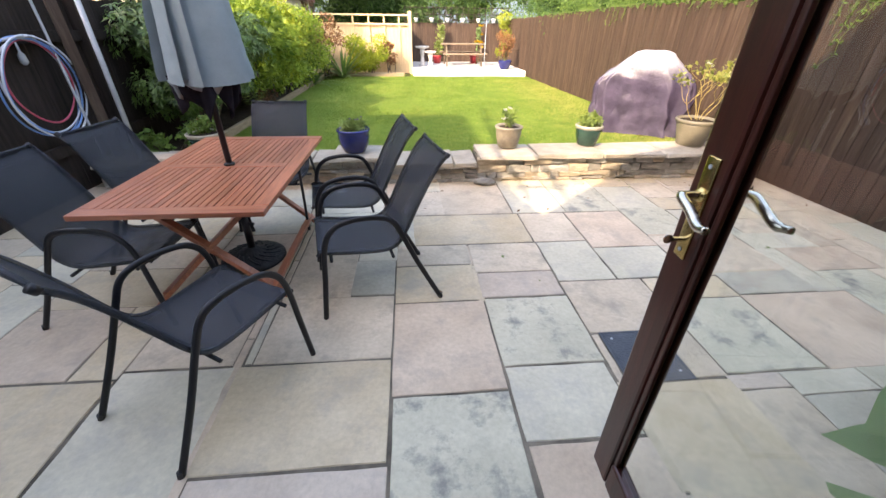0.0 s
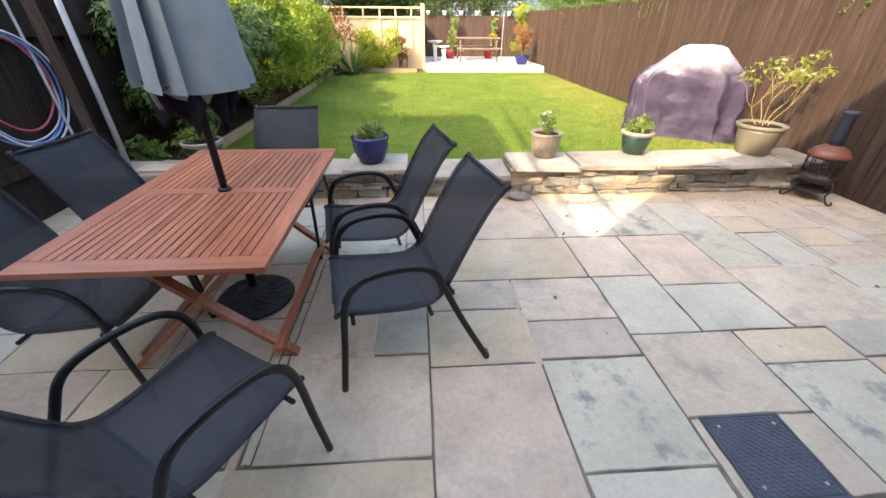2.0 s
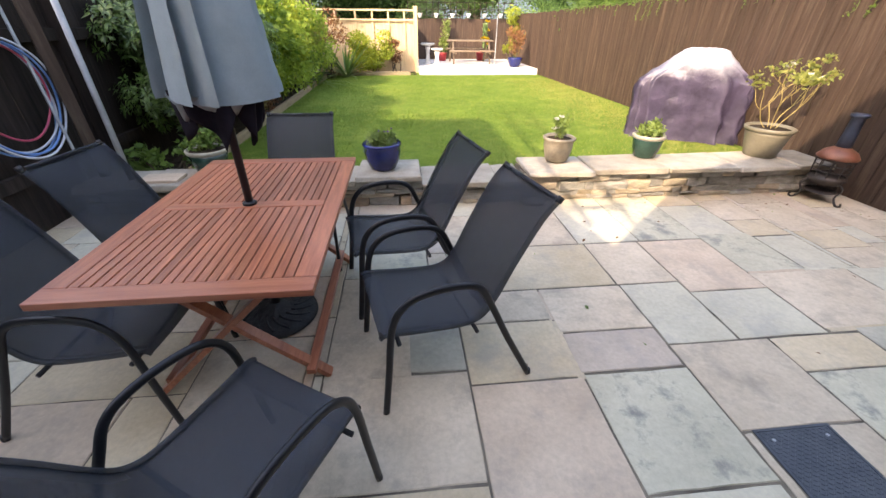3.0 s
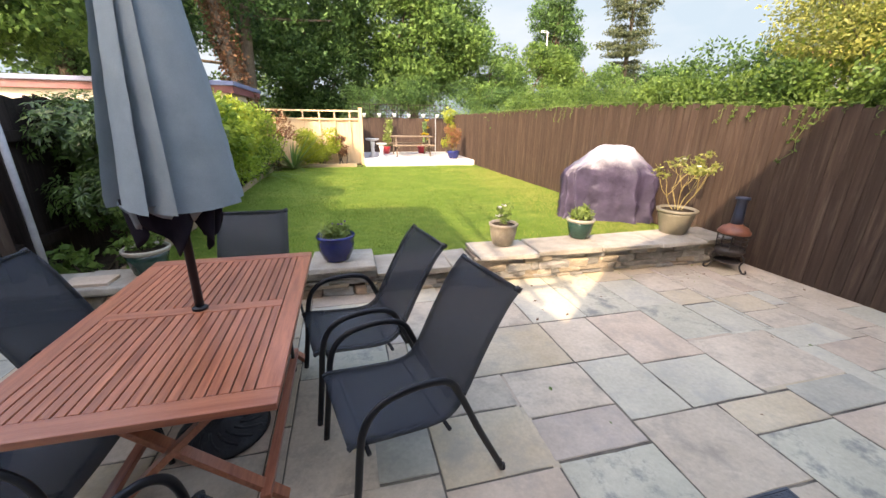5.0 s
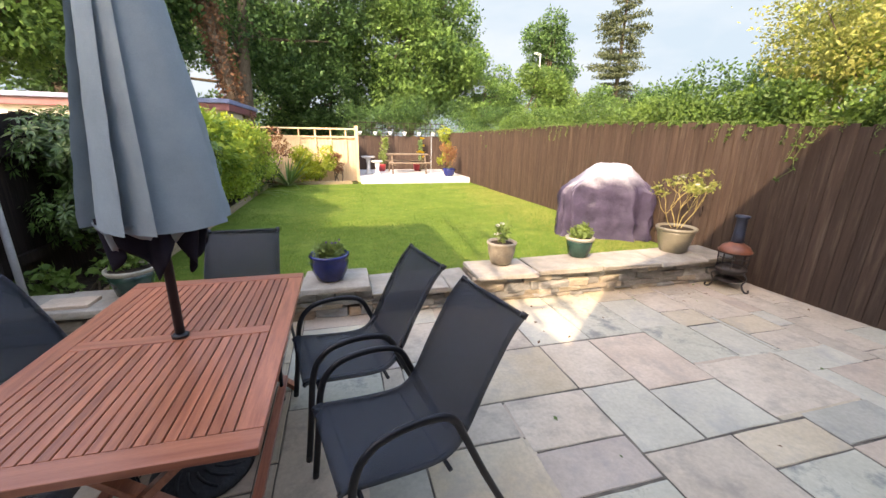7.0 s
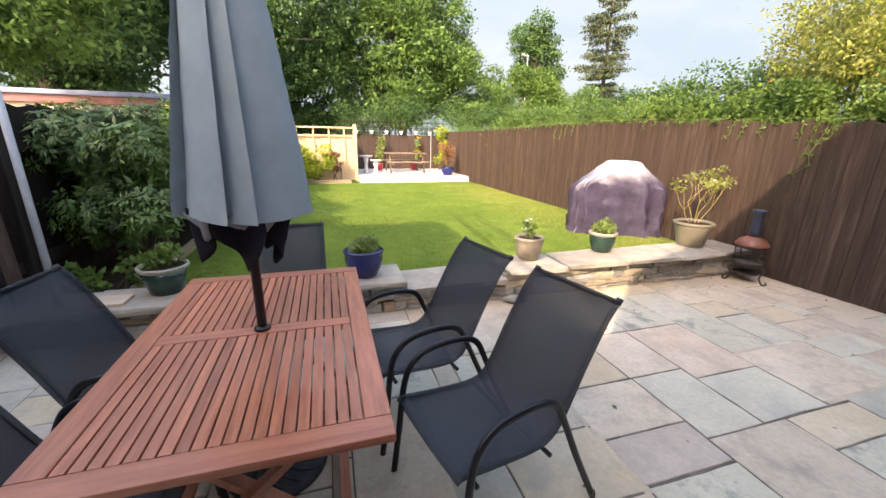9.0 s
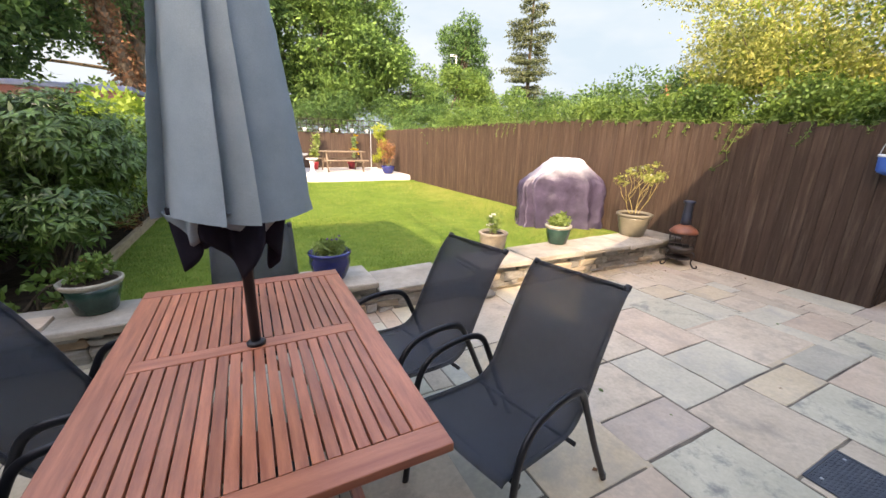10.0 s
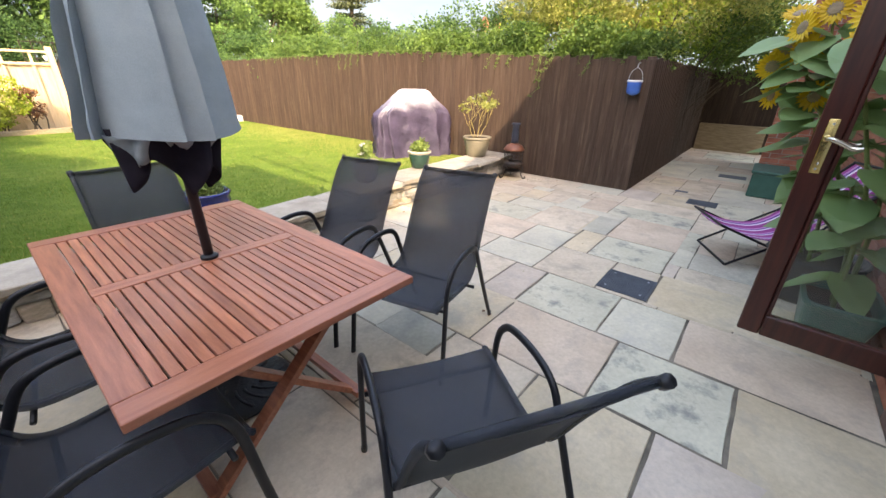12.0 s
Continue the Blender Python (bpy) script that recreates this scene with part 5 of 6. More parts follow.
for k in range(6):
    s0 = spine[int(rng.integers(6, 15))]
    e = s0 + Vector((rng.uniform(0.3, 2.4), rng.uniform(-.5, .5), rng.uniform(-1.3, 0.6)))
    bm = bmesh.new()
    tube(bm, curve_pts([s0, s0.lerp(e, 0.5) + Vector((0, 0, 0.3)), e], 5), [0.03 * (1 - 0.08 * q) for q in range(11)], 5)
    part("bare_branch", bm, M_BARK, ivy, smooth=True)

# neighbouring building and street lamp
nb_house = thing("neighbour_building", "cream single-storey building with maroon fascia and blue-grey roof", "building")
bm = bmesh.new()
box(bm, (-12, 16.0, -0.1), (-3.0, 20, 2.38))
part("wall", bm, M_RENDER, nb_house)
bm = bmesh.new()
box(bm, (-12.2, 15.8, 2.38), (-2.8, 20.2, 2.60), 0.01)
part("fascia", bm, M_FASCIA, nb_house)
bm = bmesh.new()
box(bm, (-12.25, 15.7, 2.60), (-2.75, 20.3, 2.74), 0.02)
part("roof", bm, M_BLUEROOF, nb_house)
far_house = thing("distant_house", "far red-brick house with twin chimneys above the trees", "house", at=(57.7, 40.2, 0), rz=-35)
bm = bmesh.new()
box(bm, (-5, -3.5, -0.2), (5, 3.5, 5.6))
part("wall", bm, M_BRICK, far_house)
bm = bmesh.new()
ridge = [[bm.verts.new((x, y, z)) for y, z in ((-3.9, 5.4), (0, 8.6), (3.9, 5.4))] for x in (-5.3, 5.3)]
bm.faces.new((ridge[0][0], ridge[1][0], ridge[1][1], ridge[0][1]))
bm.faces.new((ridge[0][1], ridge[1][1], ridge[1][2], ridge[0][2]))
bm.faces.new(ridge[0])
bm.faces.new(ridge[1])
bm.faces.new((ridge[0][0], ridge[0][2], ridge[1][2], ridge[1][0]))
roof_ = part("roof", bm, M_SLATE, far_house)
for cx in (-0.9, 1.1):
    bm = bmesh.new()
    box(bm, (cx - 0.55, -0.45, 8.0), (cx + 0.55, 0.45, 9.9))
    box(bm, (cx - 0.62, -0.52, 9.9), (cx + 0.62, 0.52, 10.05))
    for px in (-0.3, 0.1):
        box(bm, (cx + px, -0.15, 10.05), (cx + px + 0.25, 0.15, 10.5))
    part("chimney", bm, M_BRICK, roof_, "brick chimney with clay pots")
lamp_post = thing("street_lamp", "slender pale grey distant street lamp", "street lamp", at=(31.4, 60.0, 0))
bm = bmesh.new()
tube(bm, [(0, 0, -0.1), (0, 0, 14.3)], [0.16, 0.10], 8)
part("post", bm, M_WHITEPAINT, lamp_post)
bm = bmesh.new()
box(bm, (-1.1, -0.15, 14.2), (0.1, 0.15, 14.5), 0.04)
part("lamp_head", bm, M_WHITEPAINT, lamp_post)


# ---- things by the house, on the left fence and at the far end ----
# garden door, glazed, standing open
door = thing("garden_door", "open dark mahogany glazed garden door with brass lever handles", "door", at=(1.672, 0.455, 0.24), rz=math.degrees(math.atan2(0.77, 0.04)))
DL, DH, DT = 0.78, 2.0, 0.05
for nm, lo, hi in (("stile", (0, -DT / 2, 0.03), (0.10, DT / 2, DH)), ("stile", (DL - 0.095, -DT / 2, 0.03), (DL, DT / 2, DH)),
                   ("rail", (0.101, -DT / 2, 0.03), (DL - 0.096, DT / 2, 0.15)), ("rail", (0.101, -DT / 2, DH - 0.10), (DL - 0.096, DT / 2, DH))):
    bm = bmesh.new()
    box(bm, lo, hi, 0.009)
    part(nm, bm, M_MAHOG, door)
for sd in (-1, 1):
    for lo, hi in (((DL - 0.112, sd * 0.013 - 0.006, 0.15), (DL - 0.0955, sd * 0.013 + 0.006, DH - 0.10)), ((0.1005, sd * 0.013 - 0.006, 0.15), (0.117, sd * 0.013 + 0.006, DH - 0.10))):
        bm = bmesh.new()
        box(bm, lo, hi, 0.004)
        part("glazing_bead", bm, M_MAHOG, door)
bm = bmesh.new()
box(bm, (0.095, -0.004, 0.14), (DL - 0.09, 0.004, DH - 0.09))
pane = part("pane", bm, M_GLASS, door, "clear glass pane")
pane.visible_shadow = False
bm = bmesh.new()
box(bm, (DL - 0.004, -0.010, 0.86), (DL + 0.0025, 0.010, 1.12), 0.001)
part("lock_plate", bm, M_BRASS, door, "brass lock plate in the door edge")
for s in (-1, 1):
    f0 = s * (DT / 2 + 0.001)
    bm = bmesh.new()
    box(bm, (DL - 0.068, f0 - 0.004, 0.885), (DL - 0.030, f0 + 0.004, 1.115), 0.003)
    plate_ = part("handle_plate", bm, M_BRASS, door, "brass back plate", True)
    for z in (0.905, 1.095):
        bm = bmesh.new()
        tube(bm, [(DL - 0.049, f0 + s * 0.003, z), (DL - 0.049, f0 + s * 0.006, z)], 0.005, 8)
        part("screw", bm, M_GALV, plate_)
    bm = bmesh.new()
    lathe(bm, [(0.016, 0.0), (0.016, 0.006), (0.011, 0.010), (0.010, 0.012)], 14)
    for v in bm.verts:
        v.co = Vector((DL - 0.049 + v.co.x, f0 + s * v.co.z, 1.035 + v.co.y))
    part("rose", bm, M_BRASS, plate_)
    bm = bmesh.new()
    lever = curve_pts([(DL - 0.049, s * 0.026, 1.035), (DL - 0.049, s * 0.065, 1.035), (DL - 0.062, s * 0.078, 1.037), (DL - 0.10, s * 0.078, 1.022), (DL - 0.135, s * 0.080, 1.006), (DL - 0.165, s * 0.084, 1.010)], 5)
    tube(bm, lever, [0.0085] * 10 + [0.0105] * (len(lever) - 14) + [0.008] * 4, 10)
    part("lever", bm, M_CHROME, plate_, "curved worn silvery brass lever", True)
bm = bmesh.new()
tube(bm, [(DL - 0.049, DT / 2, 0.93), (DL - 0.049, DT / 2 + 0.03, 0.93)], 0.006, 8)
lathe(bm, [(0.004, -0.0012), (0.011, -0.001), (0.011, 0.001), (0.004, 0.0012)], 14, centre=(0, 0))
for v in bm.verts:
    if v.co.x < 0.1:
        v.co = Vector((DL - 0.049 + v.co.z, DT / 2 + 0.040 + v.co.x, 0.93 + v.co.y))
part("key", bm, M_CHROME, door, "steel key in the lock")
bm = bmesh.new()
for lo, hi in (((DX0, HY - 0.2, 0.23), (DX0 + 0.06, HY - 0.05, DZ)), ((DX1 - 0.06, HY - 0.2, 0.23), (DX1, HY - 0.05, DZ)), ((DX0 + 0.06, HY - 0.2, DZ - 0.06), (DX1 - 0.06, HY - 0.05, DZ))):
    box(bm, lo, hi, 0.005)
solo("door_frame", bm, M_MAHOG, "dark mahogany door frame in the brick wall", "door frame", "structure")

# metal access cover in the paving
cover = thing("access_cover", "dark blue-grey chequered metal access cover in the paving", "manhole cover", at=(2.352, 1.932, 0))
M_CHEQ = surface("blue_grey_steel", (0.038, 0.047, 0.060), (0.072, 0.085, 0.103), 9, 0.5, 0.2, 90)
bm = bmesh.new()
box(bm, (-0.172, -0.172, -0.05), (0.172, 0.172, 0.001), 0.003)
part("plate", bm, M_CHEQ, cover)
bm = bmesh.new()
for i in range(20):
    for j in range(20):
        m = Matrix.Translation((-0.1615 + i * 0.017, -0.1615 + j * 0.017, 0.002)) @ Euler((0, 0, 0.785 if (i + j) % 2 else -0.785)).to_matrix().to_4x4()
        box(bm, (-0.0065, -0.002, -0.001), (0.0065, 0.002, 0.0015), 0, m)
tagged(part("tread", bm, M_CHEQ, cover), kind="stuff")
bm = bmesh.new()
for k in range(4):
    m = Euler((0, 0, k * math.pi / 2)).to_matrix().to_4x4()
    box(bm, (-0.186, 0.1735, -0.05), (0.1735, 0.186, 0.0015), 0.001, m)
part("frame", bm, M_CHEQ, cover)
for sx in (-0.13, 0.13):
    for sy in (-0.13, 0.13):
        bm = bmesh.new()
        lathe(bm, [(0.008, 0.001), (0.007, 0.005)], 10, centre=(sx, sy))
        part("screw", bm, M_GALV, cover)
for k, (dx, dy, w, l) in enumerate(((5.41, 1.82, 0.30, 0.35), (5.92, 2.15, 0.09, 0.17), (7.66, 1.66, 0.30, 0.40))):
    bm = bmesh.new()
    box(bm, (dx - w / 2, dy - l / 2, -0.04), (dx + w / 2, dy + l / 2, 0.004), 0.003)
    solo("drain_cover", bm, M_CHEQ, "small dark metal drain cover in the passage paving", "drain cover")

# sunflower tubs
tub = thing("plastic_trough", "square green plastic planter beside the brick wall", "planter", at=(2.44, 0.77, 0))
bm = bmesh.new()
rows = []
for z, w, l in ((0.0, 0.17, 0.13), (0.02, 0.175, 0.135), (0.27, 0.235, 0.175), (0.30, 0.255, 0.19), (0.315, 0.255, 0.19), (0.315, 0.225, 0.165), (0.25, 0.21, 0.155)):
    ring = []
    for k in range(24):
        a = 2 * math.pi * (k + 0.5) / 24
        ring.append(bm.verts.new((math.copysign(abs(math.cos(a)) ** 0.28, math.cos(a)) * w, math.copysign(abs(math.sin(a)) ** 0.28, math.sin(a)) * l, z)))
    rows.append(ring)
for a_, b_ in zip(rows, rows[1:]):
    for k in range(24):
        bm.faces.new((a_[k], a_[(k + 1) % 24], b_[(k + 1) % 24], b_[k]))
bm.faces.new(rows[0])
part("tub_body", bm, M_GREENPLASTIC, tub)
bm = bmesh.new()
box(bm, (-0.2, -0.145, 0.22), (0.2, 0.145, 0.262), 0.01)
part("soil", bm, M_SOIL, tub)
tub2 = thing("round_tub", "large round black plastic tub of soil", "planter", at=(3.12, 0.86, 0))
bm = bmesh.new()
lathe(bm, [(0.25, 0.0), (0.26, 0.01), (0.285, 0.30), (0.30, 0.32), (0.295, 0.335), (0.275, 0.33), (0.27, 0.28)], 36)
part("tub_body", bm, M_BLACKPLASTIC, tub2, smooth=True)
bm = bmesh.new()
lathe(bm, [(0.268, 0.26), (0.262, 0.29), (0.03, 0.30)], 28)
part("soil", bm, M_SOIL, tub2)


def big_leaf(bm, m, l, w):
    """A heart-shaped, slightly cupped leaf along +y."""
    outline = [(0.0, 0.0), (0.35, -0.08), (0.5, 0.12), (0.46, 0.38), (0.28, 0.68), (0.0, 1.0)]
    mid = [bm.verts.new(m @ Vector((0, y * l, -0.05 * l * y * y))) for _, y in outline]
    for s in (-1, 1):
        edge = [bm.verts.new(m @ Vector((s * x * w, y * l, 0.10 * w * x - 0.12 * l * y * y))) for x, y in outline[1:-1]]
        chain = [mid[0]] + edge + [mid[-1]]
        for k in range(len(chain) - 1):
            vs = [chain[k], chain[k + 1], mid[k + 1], mid[k]]
            vs = list(dict.fromkeys(vs))
            if len(vs) >= 3:
                bm.faces.new(vs if s > 0 else vs[::-1])


def sunflower(at, height, lean, seed, n_leaves, heads):
    rng = np.random.default_rng(seed)
    t = thing("sunflower", "tall sunflower with broad drooping leaves and yellow heads", "sunflower", "sunflowers by the wall", at=at)
    top = Vector((lean[0], lean[1], height))
    spine = curve_pts([(0, 0, 0), (lean[0] * 0.3, lean[1] * 0.2, height * 0.4), (lean[0] * 0.8, lean[1] * 0.8, height * 0.8), top], 6)
    bm = bmesh.new()
    tube(bm, spine, [0.014 - 0.0004 * k for k in range(len(spine))], 7)
    part("stem", bm, M_STEM, t, smooth=True)
    for k in range(n_leaves):
        p = spine[int(4 + (len(spine) - 6) * k / n_leaves)]
        a = k * 2.4 + rng.uniform(-.4, .4)
        l = rng.uniform(0.20, 0.32)
        m = Matrix.Translation(p) @ Euler((-rng.uniform(0.1, 0.7), rng.uniform(-.3, .3), a)).to_matrix().to_4x4() @ Matrix.Translation((0, 0.07, 0))
        bm = bmesh.new()
        big_leaf(bm, m, l, l * 0.85)
        tube(bm, [p, m @ Vector((0, 0, 0))], 0.004, 5)
        part("leaf", bm, L_SUN, t)
    for k in range(heads):
        c = top + (Vector((0, 0, 0)) if k == 0 else Vector((rng.uniform(-.12, .12), rng.uniform(-.12, .12), rng.uniform(-.30, -.08))))
        face = (Vector((-0.67, 0.3, 0.25)) + Vector((rng.uniform(-.4, .4), rng.uniform(-.4, .6), rng.uniform(-.3, .3)))).normalized()
        m = Matrix.Translation(c) @ face.to_track_quat("Z", "Y").to_matrix().to_4x4()
        bm = bmesh.new()
        for q in range(2):
            for p in range(15):
                a = (p + 0.5 * q) * 6.283 / 15
                mm = m @ Euler((0.25 - 0.2 * q, 0, a)).to_matrix().to_4x4()
                bm.faces.new([bm.verts.new(mm @ Vector(v)) for v in ((0, 0.03, 0), (0.014, 0.06, 0.004), (0, 0.10, 0.0), (-0.014, 0.06, 0.004))])
        head = part("petals", bm, L_PETAL, t, "yellow petals")
        bm = bmesh.new()
        lathe(bm, [(0.042, -0.012), (0.044, 0.004), (0.03, 0.014), (0.005, 0.017)], 16)
        for v in bm.verts:
            v.co = m @ v.co
        part("disc", bm, M_TIMBER, t, "brown seed disc")
    return t


for k, (sx, sy, h, lx, ly) in enumerate(((2.36, 0.80, 1.56, 0.10, 0.34), (2.52, 0.74, 1.40, 0.06, 0.20), (2.44, 0.80, 0.72, 0.0, 0.14))):
    sunflower((sx, sy, 0.26), h, (lx, ly), 600 + k, 17 if k < 2 else 7, 2 if k < 2 else 0)
for k, (sx, sy, h, lx, ly) in enumerate(((3.02, 0.90, 1.40, -0.12, 0.44), (3.08, 0.82, 1.60, -0.18, 0.62), (3.20, 0.94, 1.62, -0.28, 0.34))):
    sunflower((sx, sy, 0.29), h, (lx, ly), 620 + k, 18, 3)

# deckchair
M_STRIPE = bpy.data.materials.new("striped_canvas")
M_STRIPE.use_nodes = True
nt = M_STRIPE.node_tree
tc = nt.nodes.new("ShaderNodeTexCoord")
sep = nt.nodes.new("ShaderNodeSeparateXYZ")
nt.links.new(tc.outputs["Object"], sep.inputs[0])
mul = nt.nodes.new("ShaderNodeMath")
mul.operation = "MULTIPLY"
mul.inputs[1].default_value = 9.0
nt.links.new(sep.outputs["X"], mul.inputs[0])
fr = nt.nodes.new("ShaderNodeMath")
fr.operation = "FRACT"
nt.links.new(mul.outputs[0], fr.inputs[0])
cr = ramp(nt, (0.30, 0.04, 0.20), (0.70, 0.62, 0.68), 0.0, 0.5)
cr.color_ramp.interpolation = "CONSTANT"
e = cr.color_ramp.elements.new(0.66)
e.color = (0.14, 0.05, 0.22, 1)
e = cr.color_ramp.elements.new(0.84)
e.color = (0.55, 0.22, 0.45, 1)
nt.links.new(fr.outputs[0], cr.inputs["Fac"])
nt.links.new(cr.outputs["Color"], nt.nodes["Principled BSDF"].inputs["Base Color"])
nt.nodes["Principled BSDF"].inputs["Roughness"].default_value = 0.9
deck = thing("deckchair", "folding deckchair with purple and white striped canvas", "deckchair", at=(3.74, 1.14, 0), rz=29)
bm = bmesh.new()
cp = curve_pts([(0, 0.52, 0.36), (0, 0.25, 0.27), (0, -0.05, 0.30), (0, -0.40, 0.62), (0, -0.62, 0.86)], 6)
rows = [[bm.verts.new(Vector((u * 0.25, p.y, p.z - 0.03 * (1 - u * u)))) for u in (-1, -0.5, 0, 0.5, 1)] for p in cp]
for a_, b_ in zip(rows, rows[1:]):
    for k in range(4):
        bm.faces.new((a_[k], a_[k + 1], b_[k + 1], b_[k]))
cv = part("canvas", bm, M_STRIPE, deck, "purple and white striped canvas", True)
cv.modifiers.new("cloth", "SOLIDIFY").thickness = 0.004
for s in (-1, 1):
    bm = bmesh.new()
    tube(bm, [(s * 0.27, 0.54, 0.37), (s * 0.27, -0.35, 0.02)], 0.011, 7)
    part("leg", bm, M_BLACK, deck)
    bm = bmesh.new()
    tube(bm, [(s * 0.285, 0.42, 0.015), (s * 0.285, -0.20, 0.40), (s * 0.27, -0.63, 0.87)], 0.011, 7)
    part("side_rail", bm, M_BLACK, deck)
for y, z in ((0.54, 0.37), (-0.63, 0.87), (0.42, 0.015), (-0.35, 0.02)):
    bm = bmesh.new()
    tube(bm, [(-0.28, y, z), (0.28, y, z)], 0.011, 7)
    part("cross_bar", bm, M_BLACK, deck)
# green box further along the wall
bm = bmesh.new()
box(bm, (6.3, 1.02, 0.0), (7.0, 1.40, 0.34), 0.02)
box(bm, (6.28, 1.00, 0.34), (7.02, 1.42, 0.38), 0.012)
solo("storage_box", bm, M_GREENPLASTIC, "dark green plastic box along the passage wall", "box")

# hanging feeder on the fence corner
feeder = thing("bird_feeder", "blue plastic hanging bird feeder on the fence", "bird feeder", at=(5.28, 2.96, 1.36))
bm = bmesh.new()
lathe(bm, [(0.02, -0.04), (0.07, -0.02), (0.085, 0.0), (0.09, 0.10), (0.095, 0.125), (0.09, 0.14)], 22)
part("bowl", bm, M_BLUEPLASTIC, feeder, smooth=True)
bm = bmesh.new()
lathe(bm, [(0.097, 0.125), (0.099, 0.145), (0.09, 0.15)], 22)
part("rim", bm, M_WHITEPAINT, feeder, smooth=True)
bm = bmesh.new()
tube(bm, curve_pts([(0, -0.09, 0.13), (0, -0.07, 0.24), (0, 0, 0.30), (0, 0.07, 0.24), (0, 0.09, 0.13)], 5), 0.004, 6)
part("wire", bm, M_GALV, feeder)
bm = bmesh.new()
tube(bm, curve_pts([(0.10, 0, 0.36), (0.03, 0, 0.36), (0, 0, 0.33), (0, 0, 0.295)], 5), 0.006, 6)
part("hook", bm, M_GALV, feeder)

# hose coil and poles against the left fence
hose = thing("garden_hose", "coiled blue, white and red garden hose on the dark fence", "hose", at=(-2.27, 4.55, 1.04))
rng = np.random.default_rng(9)
for k, (mt, rr, n) in enumerate(((M_HOSE_BLUE, 0.40, 0), (M_HOSE_WHITE, 0.375, 1), (M_HOSE_RED, 0.33, 2), (M_HOSE_BLUE, 0.385, 3), (M_HOSE_WHITE, 0.41, 4))):
    bm = bmesh.new()
    ph = rng.uniform(0, 6.28)
    pts = [(0.018 * k - 0.03 + 0.012 * math.sin(3 * a + ph), rr * math.sin(a) * (1 + 0.02 * math.sin(2 * a + ph)), rr * math.cos(a) * 1.05 - (0.40 - rr) * -0.7 * (1 if mt is M_HOSE_RED else 0.3)) for a in np.linspace(0, 6.283, 49)]
    tube(bm, pts, 0.0085, 7)
    part("loop", bm, mt, hose, smooth=True)
hook = thing("hose_bracket", "grey metal hose bracket fixed to the fence", "bracket", at=(-2.36, 4.59, 1.36))
bm = bmesh.new()
tube(bm, curve_pts([(0.0, -0.22, 0.06), (0.10, -0.1, 0.09), (0.12, 0.0, 0.10), (0.10, 0.1, 0.09), (0.0, 0.2, 0.06)], 5), 0.012, 7)
part("arm", bm, M_GALV, hook)
bm = bmesh.new()
lathe(bm, [(0.012, -0.13), (0.03, -0.11), (0.028, -0.05), (0.01, -0.02), (0.008, 0.09)], 14)
part("spray_head", bm, M_GALV, hook, smooth=True)
bm = bmesh.new()
tube(bm, [(-1.84, 4.79, 0.305), (-1.93, 4.92, 2.25)], 0.024, 12)
solo("metal_pole", bm, M_GALV, "grey metal pole standing on the low wall", "pole", smooth=True)
bm = bmesh.new()
beam(bm, (-2.12, 4.90, 0.12), (-2.24, 5.00, 2.3), 0.09, 0.035, 0.004)
solo("timber_prop", bm, M_FENCE, "brown timber plank leaning on the fence", "plank")
bm = bmesh.new()
beam(bm, (-2.20, 4.80, 0.12), (-2.30, 4.86, 2.2), 0.02, 0.02, 0.003)
solo("thin_batten", bm, M_GALV, "thin grey batten leaning on the fence", "batten")
bm = bmesh.new()
box(bm, (-1.72, 4.66, 0.305), (-1.38, 4.86, 0.335), 0.006, Matrix.Translation((0.0, 0, 0)))
solo("loose_slab", bm, SLAB["pink"], "loose pinkish offcut slab lying on the wall", "slab")

# far terrace
M_OLDWOOD = surface("greyed_old_wood", (0.12, 0.085, 0.055), (0.21, 0.155, 0.105), 5, 0.85, 0.3, 60, stretch=(1, 6, 6), vary=0.12)
picnic = thing("picnic_table", "weathered timber picnic table on the white terrace", "picnic table", at=(3.15, 16.5, 0.30))
for k in range(5):
    bm = bmesh.new()
    box(bm, (-0.8, -0.36 + k * 0.145, 0.70), (0.8, -0.225 + k * 0.145, 0.735), 0.004)
    part("top_plank", bm, M_OLDWOOD, picnic)
for s in (-1, 1):
    bm = bmesh.new()
    box(bm, (-0.8, s * 0.72 - 0.12, 0.40), (0.8, s * 0.72 + 0.12, 0.44), 0.004)
    part("bench", bm, M_OLDWOOD, picnic)
    bm = bmesh.new()
    box(bm, (s * 0.6 - 0.03, -0.8, 0.33), (s * 0.6 + 0.03, 0.8, 0.40), 0.003)
    part("cross_bar", bm, M_OLDWOOD, picnic)
    for q in (-1, 1):
        bm = bmesh.new()
        beam(bm, (s * 0.64, q * 0.62, 0.0), (s * 0.64, q * 0.25, 0.70), 0.05, 0.08)
        part("leg", bm, M_OLDWOOD, picnic)
for k, (bx, by, hh, rr) in enumerate(((1.62, 16.2, 0.62, 0.26), (1.88, 15.4, 0.50, 0.2))):
    bath = thing("bird_bath", "pale cast-stone bird bath on a pedestal", "bird bath", "bird baths", at=(bx, by, 0.30))
    bm = bmesh.new()
    lathe(bm, [(0.15, 0), (0.15, 0.04), (0.08, 0.08), (0.06, hh * 0.5), (0.09, hh * 0.85), (0.07, hh * 0.9)], 18)
    part("pedestal", bm, M_STONEWHITE, bath, smooth=True)
    bm = bmesh.new()
    lathe(bm, [(0.07, hh * 0.9), (rr * 0.8, hh * 0.94), (rr, hh), (rr * 0.97, hh + 0.03), (rr * 0.8, hh), (0.05, hh - 0.02)], 22)
    part("basin", bm, M_STONEWHITE, bath, smooth=True)
